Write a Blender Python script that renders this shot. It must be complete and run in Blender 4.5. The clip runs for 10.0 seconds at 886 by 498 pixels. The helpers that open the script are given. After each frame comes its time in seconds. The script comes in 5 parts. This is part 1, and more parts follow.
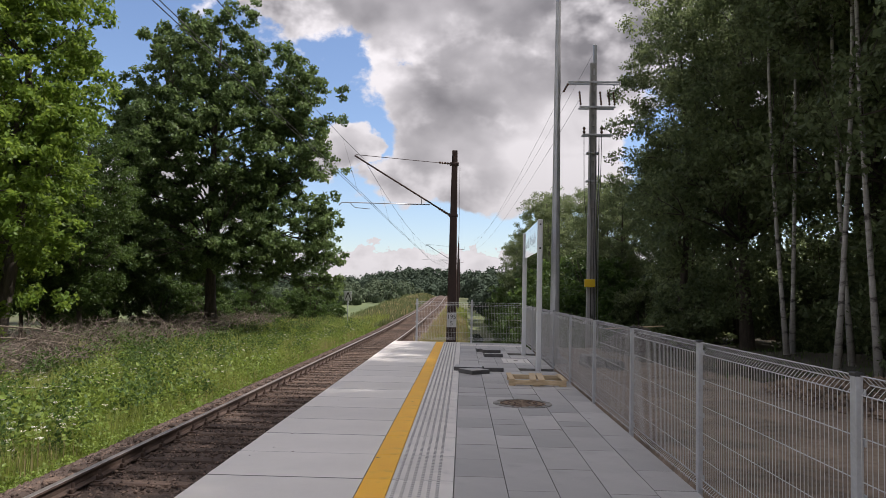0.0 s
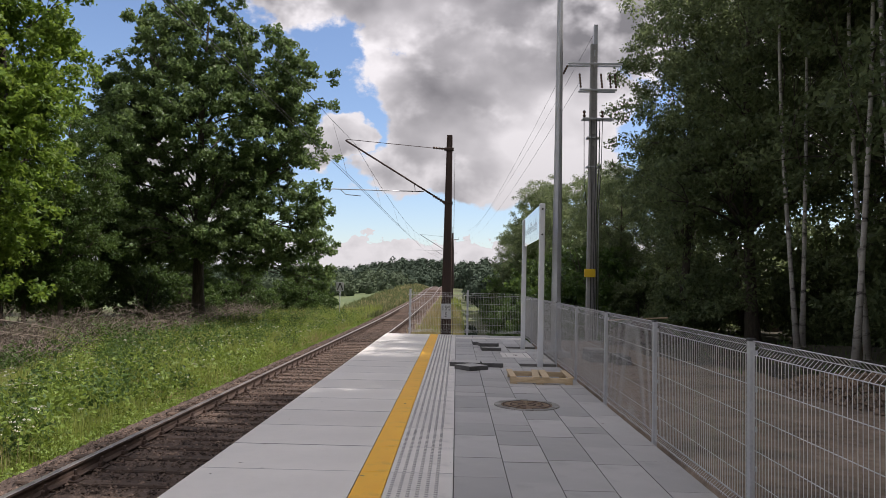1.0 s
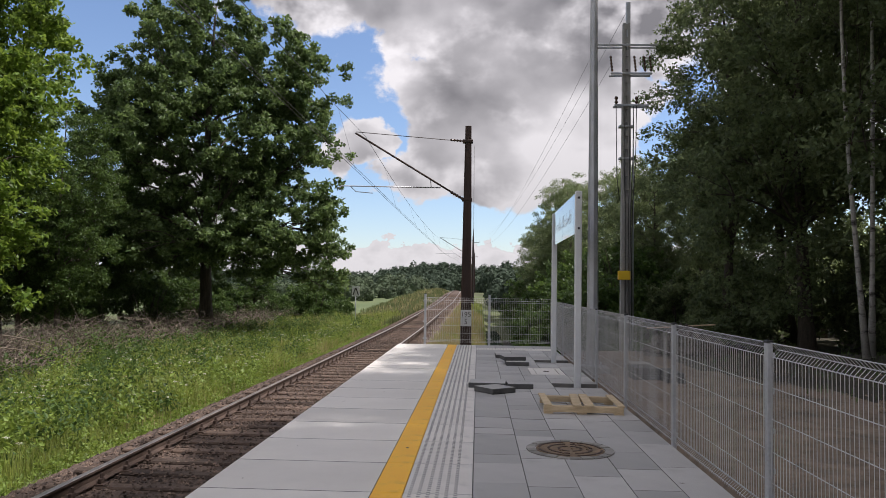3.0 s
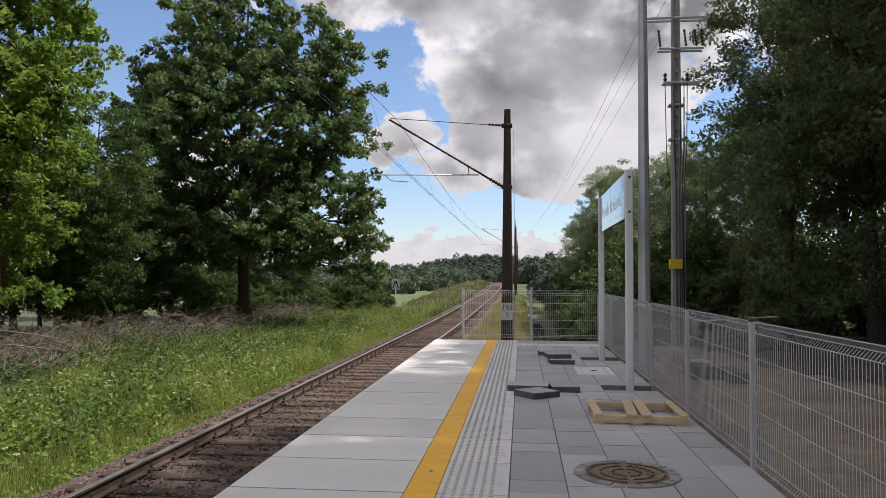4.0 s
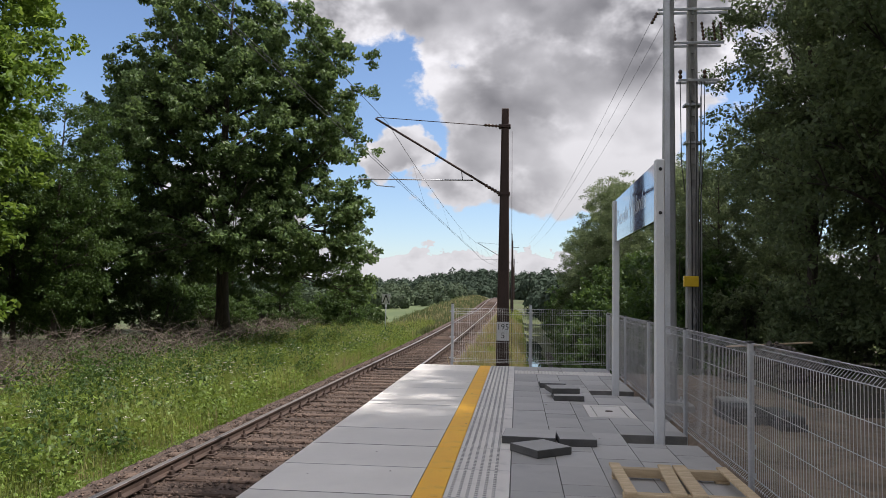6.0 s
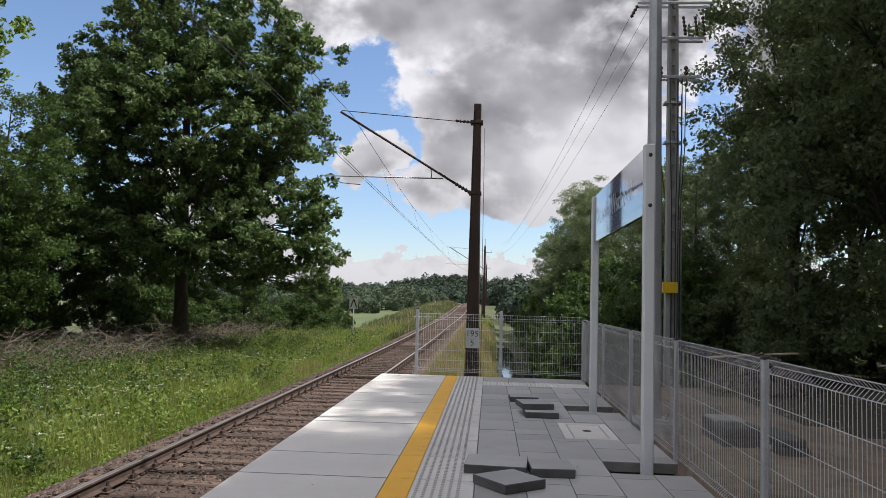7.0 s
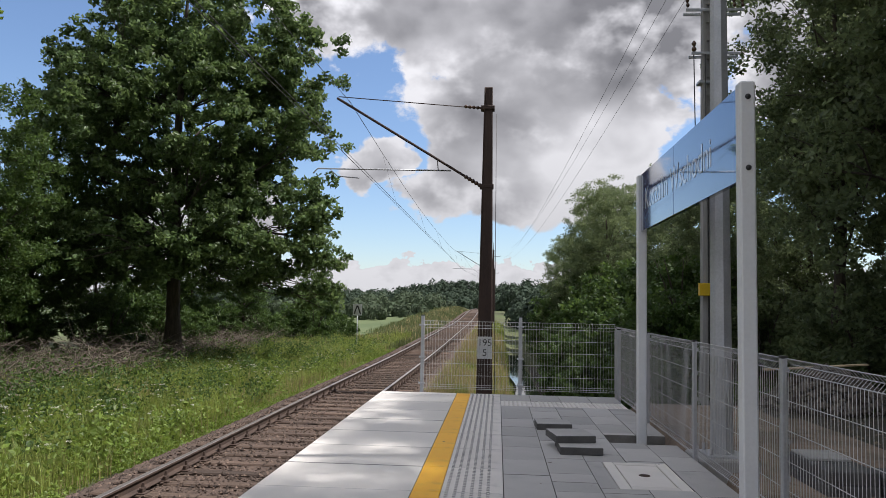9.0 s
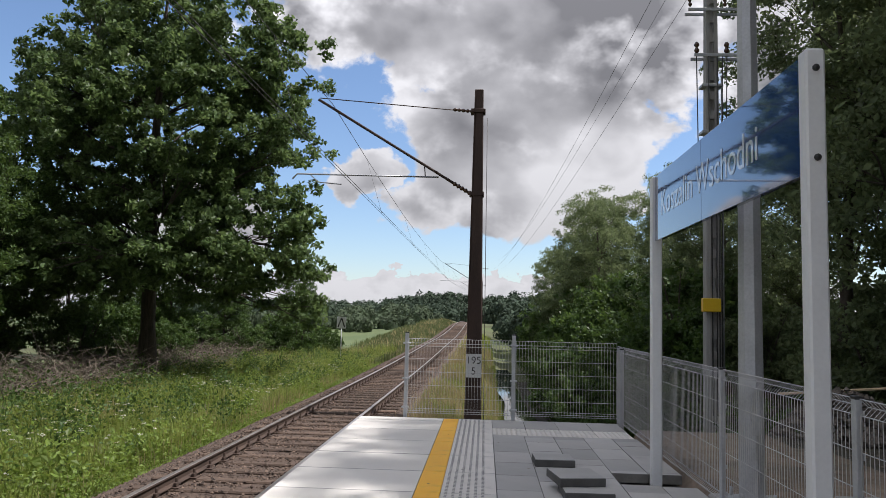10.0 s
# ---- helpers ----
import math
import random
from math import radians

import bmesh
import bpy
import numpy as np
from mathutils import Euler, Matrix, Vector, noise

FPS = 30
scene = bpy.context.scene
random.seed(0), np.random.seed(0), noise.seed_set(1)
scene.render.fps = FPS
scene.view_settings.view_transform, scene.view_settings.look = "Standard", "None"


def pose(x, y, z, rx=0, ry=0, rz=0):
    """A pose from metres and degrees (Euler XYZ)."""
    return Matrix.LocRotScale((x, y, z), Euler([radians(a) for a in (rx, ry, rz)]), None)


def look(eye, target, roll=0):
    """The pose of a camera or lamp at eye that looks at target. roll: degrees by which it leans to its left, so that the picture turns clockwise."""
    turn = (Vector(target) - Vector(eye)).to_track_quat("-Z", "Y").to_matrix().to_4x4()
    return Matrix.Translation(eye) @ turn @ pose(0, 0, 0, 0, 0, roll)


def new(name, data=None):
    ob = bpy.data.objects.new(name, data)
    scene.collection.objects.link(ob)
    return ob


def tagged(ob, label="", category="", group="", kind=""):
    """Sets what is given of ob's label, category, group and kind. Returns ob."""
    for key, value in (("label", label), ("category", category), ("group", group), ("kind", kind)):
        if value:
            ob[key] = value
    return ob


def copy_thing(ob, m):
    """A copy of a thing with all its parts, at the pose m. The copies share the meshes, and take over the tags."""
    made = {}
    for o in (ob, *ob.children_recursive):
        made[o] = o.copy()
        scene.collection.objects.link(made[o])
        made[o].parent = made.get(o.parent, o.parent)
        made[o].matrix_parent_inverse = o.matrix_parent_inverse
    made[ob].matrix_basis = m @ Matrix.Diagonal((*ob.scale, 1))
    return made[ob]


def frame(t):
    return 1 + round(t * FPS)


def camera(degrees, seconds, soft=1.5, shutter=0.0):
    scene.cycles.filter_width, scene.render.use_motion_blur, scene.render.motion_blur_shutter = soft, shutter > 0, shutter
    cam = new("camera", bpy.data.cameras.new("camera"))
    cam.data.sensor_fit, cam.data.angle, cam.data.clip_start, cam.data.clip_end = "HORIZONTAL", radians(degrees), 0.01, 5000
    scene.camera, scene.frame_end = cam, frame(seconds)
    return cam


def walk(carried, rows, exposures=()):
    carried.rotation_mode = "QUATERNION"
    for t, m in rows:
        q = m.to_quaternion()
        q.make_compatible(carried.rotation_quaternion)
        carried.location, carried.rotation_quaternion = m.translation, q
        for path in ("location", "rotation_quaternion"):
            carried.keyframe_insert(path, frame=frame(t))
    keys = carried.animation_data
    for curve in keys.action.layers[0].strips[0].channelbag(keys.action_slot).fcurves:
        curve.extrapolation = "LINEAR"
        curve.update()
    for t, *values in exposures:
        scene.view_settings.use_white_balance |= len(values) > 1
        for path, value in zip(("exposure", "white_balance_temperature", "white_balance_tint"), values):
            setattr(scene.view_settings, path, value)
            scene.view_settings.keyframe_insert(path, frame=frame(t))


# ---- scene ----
cam = camera(61.0, 10.0, soft=0.85)
PATH = [
    (0, (0.247, -2.3, 1.613), (0.192, -0.304, 1.726), 1.2),
    (0.5, (0.221, -1.736, 1.604), (0.181, 0.261, 1.706), 1.4),
    (1, (0.196, -1.163, 1.591), (0.158, 0.835, 1.68), 1.2),
    (1.5, (0.2, -0.565, 1.594), (0.143, 1.432, 1.683), 0.9),
    (2, (0.214, 0.038, 1.587), (0.14, 2.034, 1.689), 1.0),
    (2.5, (0.198, 0.665, 1.589), (0.127, 2.66, 1.696), 1.0),
    (4, (0.297, 2.498, 1.595), (0.089, 4.486, 1.672), 0.2),
    (4.5, (0.262, 3.12, 1.598), (0.012, 5.102, 1.683), 0.3),
    (5, (0.261, 3.714, 1.602), (-0.002, 5.694, 1.697), 0.8),
    (5.5, (0.242, 4.319, 1.629), (0.002, 6.302, 1.736), 0.85),
    (7, (0.303, 6.199, 1.602), (0.175, 8.191, 1.733), 1.5),
    (7.5, (0.326, 6.799, 1.586), (0.207, 8.79, 1.73), 1.9),
    (8, (0.271, 7.36, 1.572), (0.155, 9.351, 1.727), 1.9),
    (8.5, (0.215, 7.875, 1.572), (0.079, 9.865, 1.72), 1.5),
    (9, (0.13, 8.408, 1.584), (-0.017, 10.397, 1.73), 1.1),
    (9.5, (0.107, 8.978, 1.614), (-0.026, 10.967, 1.777), 1.3),
    (10, (0.055, 9.581, 1.657), (-0.059, 11.57, 1.835), 1.4),
]
# the clip's camera turns its picture slightly cooler on the way
EXPOSURES = [(0, 0.56, 6400, 18), (4.5, 0.56, 6280, 16), (10, 0.52, 6160, 14)]
walk(cam, [(t, look(eye, target, roll)) for t, eye, target, roll in PATH], EXPOSURES)

# ---- world, sun ----
SUN_AZ, SUN_EL = radians(80), radians(59.5)
world = bpy.data.worlds.new("world")
scene.world = world
world.use_nodes = True
wn, wl = world.node_tree.nodes, world.node_tree.links
wn.clear()


def wmath(op, a, b=None, c=None):
    n = wn.new("ShaderNodeMath")
    n.operation = op
    for i, v in enumerate((a, b, c)):
        if v is None:
            continue
        if isinstance(v, (int, float)):
            n.inputs[i].default_value = v
        else:
            wl.new(v, n.inputs[i])
    return n.outputs[0]


def wrange(value, a, b, c, d):
    n = wn.new("ShaderNodeMapRange")
    n.interpolation_type = "SMOOTHSTEP"
    for i, v in enumerate((a, b, c, d)):
        n.inputs[i + 1].default_value = v
    wl.new(value, n.inputs[0])
    return n.outputs[0]


def wnoise(vector, scale, detail, rough, dist=0.0):
    n = wn.new("ShaderNodeTexNoise")
    n.inputs["Scale"].default_value = scale
    n.inputs["Detail"].default_value = detail
    n.inputs["Roughness"].default_value = rough
    n.inputs["Distortion"].default_value = dist
    wl.new(vector, n.inputs["Vector"])
    return n.outputs["Fac"]


sky = wn.new("ShaderNodeTexSky")
sky.sky_type = "NISHITA"
sky.sun_disc = False
sky.sun_elevation, sky.sun_rotation = SUN_EL, SUN_AZ
sky.ozone_density, sky.dust_density = 3.0, 0.4
coord = wn.new("ShaderNodeTexCoord")
split = wn.new("ShaderNodeSeparateXYZ")
wl.new(coord.outputs["Generated"], split.inputs[0])
dx, dy, dz = split.outputs
ahead = wmath("MAXIMUM", dy, 0.3)
comb = wn.new("ShaderNodeCombineXYZ")
wl.new(dx, comb.inputs[0])
wl.new(wmath("ADD", dy, 2.35), comb.inputs[1])
wl.new(wmath("MULTIPLY", dz, 1.35), comb.inputs[2])
warp = wn.new("ShaderNodeTexNoise")
warp.inputs["Scale"].default_value, warp.inputs["Detail"].default_value = 8.0, 5.0
wl.new(comb.outputs[0], warp.inputs["Vector"])
wsplit = wn.new("ShaderNodeSeparateColor")
wl.new(warp.outputs["Color"], wsplit.inputs[0])
flat_v = wmath("DIVIDE", dz, ahead)
u = wmath("ADD", wmath("DIVIDE", dx, ahead), wmath("MULTIPLY", wmath("SUBTRACT", wsplit.outputs[0], 0.5), 0.22))
v = wmath("ADD", flat_v, wmath("MULTIPLY", wmath("SUBTRACT", wsplit.outputs[1], 0.5), 0.14))


def bank(uc, vc, ru, rv):
    """One heap of cloud: 1 at its middle, 0 at its rim."""
    a = wmath("POWER", wmath("ABSOLUTE", wmath("DIVIDE", wmath("SUBTRACT", u, uc), ru)), 2.0)
    b = wmath("POWER", wmath("ABSOLUTE", wmath("DIVIDE", wmath("SUBTRACT", v, vc), rv)), 2.0)
    return wmath("SUBTRACT", 1.0, wmath("ADD", a, b))


heaps = None
for heap_ in ((0.03, 0.47, 0.38, 0.21), (0.0, 0.19, 0.125, 0.095), (-0.165, 0.19, 0.05, 0.045), (0.14, 0.19, 0.11, 0.08), (0.05, 0.275, 0.21, 0.08), (-0.40, 0.13, 0.12, 0.07), (0.55, 0.33, 0.26, 0.2)):
    b_ = bank(*heap_)
    heaps = b_ if heaps is None else wmath("MAXIMUM", heaps, b_)
heaps = wmath("MAXIMUM", heaps, -1.0)
around = wmath("MULTIPLY", wmath("SUBTRACT", wnoise(comb.outputs[0], 2.2, 2.0, 0.5), 0.38), 4.0)
front = wrange(dy, 0.66, 0.82, 0.0, 1.0)
body = wmath("ADD", wmath("MULTIPLY", heaps, front), wmath("MULTIPLY", around, wmath("SUBTRACT", 1.0, front)))
billow = wmath("SUBTRACT", wnoise(comb.outputs[0], 15.0, 9.0, 0.58, 0.1), 0.5)
puff = wmath("SUBTRACT", wnoise(comb.outputs[0], 26.0, 7.0, 0.55), 0.5)
low = wrange(wmath("SUBTRACT", flat_v, wmath("MULTIPLY", puff, 0.075)), 0.050, 0.060, 1.0, 0.0)
dens = wmath("ADD", wmath("ADD", body, wmath("MULTIPLY", billow, 1.9)), wmath("MULTIPLY", low, 2.0))
mask = wrange(dens, 0.0, 0.25, 0.0, 1.0)
comb2 = wn.new("ShaderNodeVectorMath")
comb2.operation = "ADD"
comb2.inputs[1].default_value = (0.012, 0.0, 0.024)
wl.new(comb.outputs[0], comb2.inputs[0])
sunward = wmath("SUBTRACT", wnoise(comb2.outputs[0], 15.0, 4.0, 0.5, 0.1), 0.5)
broad = wmath("SUBTRACT", wnoise(comb2.outputs[0], 6.5, 3.0, 0.45), 0.5)
thick = wrange(wmath("ADD", body, wmath("MULTIPLY", sunward, 2.0)), -0.1, 0.75, 0.0, 1.0)
heavy = wmath("ADD", wrange(flat_v, 0.19, 0.35, 0.26, 0.84), wmath("MULTIPLY", broad, 2.2))
shade = wmath("ADD", wmath("MULTIPLY", thick, heavy), wmath("MULTIPLY", sunward, 0.6))
near_low = wmath("ADD", 0.08, wmath("ADD", wmath("MULTIPLY", puff, 0.7), wmath("MULTIPLY", sunward, 0.5)))
shade = wmath("ADD", wmath("MULTIPLY", shade, wmath("SUBTRACT", 1.0, low)), wmath("MULTIPLY", near_low, low))
ramp = wn.new("ShaderNodeValToRGB")
ramp.color_ramp.elements[0].position, ramp.color_ramp.elements[0].color = 0.05, (1.0, 0.985, 0.965, 1)
ramp.color_ramp.elements[1].position, ramp.color_ramp.elements[1].color = 1.0, (0.245, 0.243, 0.25, 1)
mid = ramp.color_ramp.elements.new(0.42)
mid.color = (0.66, 0.65, 0.645, 1)
wl.new(shade, ramp.inputs[0])
skyl = wn.new("ShaderNodeBackground")
skyl.inputs[1].default_value = 0.102
wl.new(sky.outputs[0], skyl.inputs[0])
cloudl = wn.new("ShaderNodeBackground")
wl.new(wmath("ADD", wmath("MULTIPLY", wmath("ADD", wmath("MULTIPLY", wmath("MAXIMUM", dz, 0.0), 2.4), 1.0), 0.375), wmath("MULTIPLY", low, 0.11)), cloudl.inputs[1])
wl.new(ramp.outputs[0], cloudl.inputs[0])
mixs = wn.new("ShaderNodeMixShader")
wl.new(mask, mixs.inputs[0])
wl.new(skyl.outputs[0], mixs.inputs[1])
wl.new(cloudl.outputs[0], mixs.inputs[2])
wout = wn.new("ShaderNodeOutputWorld")
wl.new(mixs.outputs[0], wout.inputs[0])

sun_data = bpy.data.lights.new("sun", "SUN")
sun_data.energy, sun_data.angle, sun_data.color = 3.9, radians(0.8), (1.0, 0.95, 0.87)
sun = new("sun", sun_data)
sun_dir = Vector((math.sin(SUN_AZ) * math.cos(SUN_EL), math.cos(SUN_AZ) * math.cos(SUN_EL), math.sin(SUN_EL)))
sun.matrix_world = look(sun_dir * 60, (0, 0, 0))


# ---- materials ----
def mat(name, a, b, rough=0.8, scale=4.0, fine=60.0, bump=0.15, metal=0.0, island=0.0, each=0.0, spec=0.5, stain=None, stretch=(1, 1, 1), depth=0.02):
    """Two base colours mixed by a broad and a fine noise; island/each: variation per leaf or per piece."""
    m = bpy.data.materials.new(name)
    m.use_nodes = True
    n, l = m.node_tree.nodes, m.node_tree.links
    bs = n["Principled BSDF"]
    tc = n.new("ShaderNodeTexCoord")
    mp = n.new("ShaderNodeMapping")
    mp.inputs["Scale"].default_value = stretch
    l.new(tc.outputs["Object"], mp.inputs[0])
    n1, n2 = n.new("ShaderNodeTexNoise"), n.new("ShaderNodeTexNoise")
    for nn, sc, de in ((n1, scale, 5.0), (n2, fine, 4.0)):
        nn.inputs["Scale"].default_value, nn.inputs["Detail"].default_value = sc, de
        l.new(mp.outputs[0], nn.inputs["Vector"])
    add = n.new("ShaderNodeMath")
    add.operation = "MULTIPLY_ADD"
    add.inputs[1].default_value = 0.4
    l.new(n2.outputs["Fac"], add.inputs[0])
    half = n.new("ShaderNodeMath")
    half.operation = "MULTIPLY"
    half.inputs[1].default_value = 0.6
    l.new(n1.outputs["Fac"], half.inputs[0])
    l.new(half.outputs[0], add.inputs[2])
    ra = n.new("ShaderNodeValToRGB")
    ra.color_ramp.elements[0].position, ra.color_ramp.elements[0].color = 0.34, (*a, 1)
    ra.color_ramp.elements[1].position, ra.color_ramp.elements[1].color = 0.66, (*b, 1)
    l.new(add.outputs[0], ra.inputs[0])
    colour = ra.outputs[0]
    if stain:
        n3 = n.new("ShaderNodeTexNoise")
        n3.inputs["Scale"].default_value, n3.inputs["Detail"].default_value, n3.inputs["Roughness"].default_value = stain[3], 6.0, 0.65
        l.new(mp.outputs[0], n3.inputs["Vector"])
        rs = n.new("ShaderNodeMapRange")
        rs.inputs[1].default_value, rs.inputs[2].default_value, rs.inputs[4].default_value = 0.52, 0.72, stain[4]
        l.new(n3.outputs["Fac"], rs.inputs[0])
        mx = n.new("ShaderNodeMix")
        mx.data_type = "RGBA"
        mx.inputs[7].default_value = (*stain[:3], 1)
        l.new(rs.outputs[0], mx.inputs[0])
        l.new(colour, mx.inputs[6])
        colour = mx.outputs[2]
    if island or each:
        src = n.new("ShaderNodeNewGeometry").outputs["Random Per Island"] if island else n.new("ShaderNodeObjectInfo").outputs["Random"]
        rg = n.new("ShaderNodeMapRange")
        k = island or each
        rg.inputs[3].default_value, rg.inputs[4].default_value = 1 - k, 1 + k
        l.new(src, rg.inputs[0])
        hs = n.new("ShaderNodeHueSaturation")
        l.new(rg.outputs[0], hs.inputs["Value"])
        l.new(colour, hs.inputs["Color"])
        colour = hs.outputs[0]
    l.new(colour, bs.inputs["Base Color"])
    bs.inputs["Roughness"].default_value, bs.inputs["Metallic"].default_value = rough, metal
    bs.inputs["Specular IOR Level"].default_value = spec
    if bump:
        bp = n.new("ShaderNodeBump")
        bp.inputs["Strength"].default_value, bp.inputs["Distance"].default_value = bump, depth
        l.new(add.outputs[0], bp.inputs["Height"])
        l.new(bp.outputs[0], bs.inputs["Normal"])
    return m


def leafmat(name, a, b, glow=0.45, vary=0.35, rough=0.5):
    """Leaf: diffuse and gloss, with light coming through."""
    m = mat(name, a, b, rough, 0.6, 9.0, 0.0, island=vary, spec=0.35)
    n, l = m.node_tree.nodes, m.node_tree.links
    bs, out = n["Principled BSDF"], n["Material Output"]
    tr = n.new("ShaderNodeBsdfTranslucent")
    src = bs.inputs["Base Color"].links[0].from_socket
    hs = n.new("ShaderNodeHueSaturation")
    hs.inputs["Hue"].default_value, hs.inputs["Value"].default_value = 0.48, 1.4
    l.new(src, hs.inputs["Color"])
    l.new(hs.outputs[0], tr.inputs["Color"])
    mx = n.new("ShaderNodeMixShader")
    mx.inputs[0].default_value = glow
    l.new(bs.outputs[0], mx.inputs[1])
    l.new(tr.outputs[0], mx.inputs[2])
    l.new(mx.outputs[0], out.inputs["Surface"])
    return m


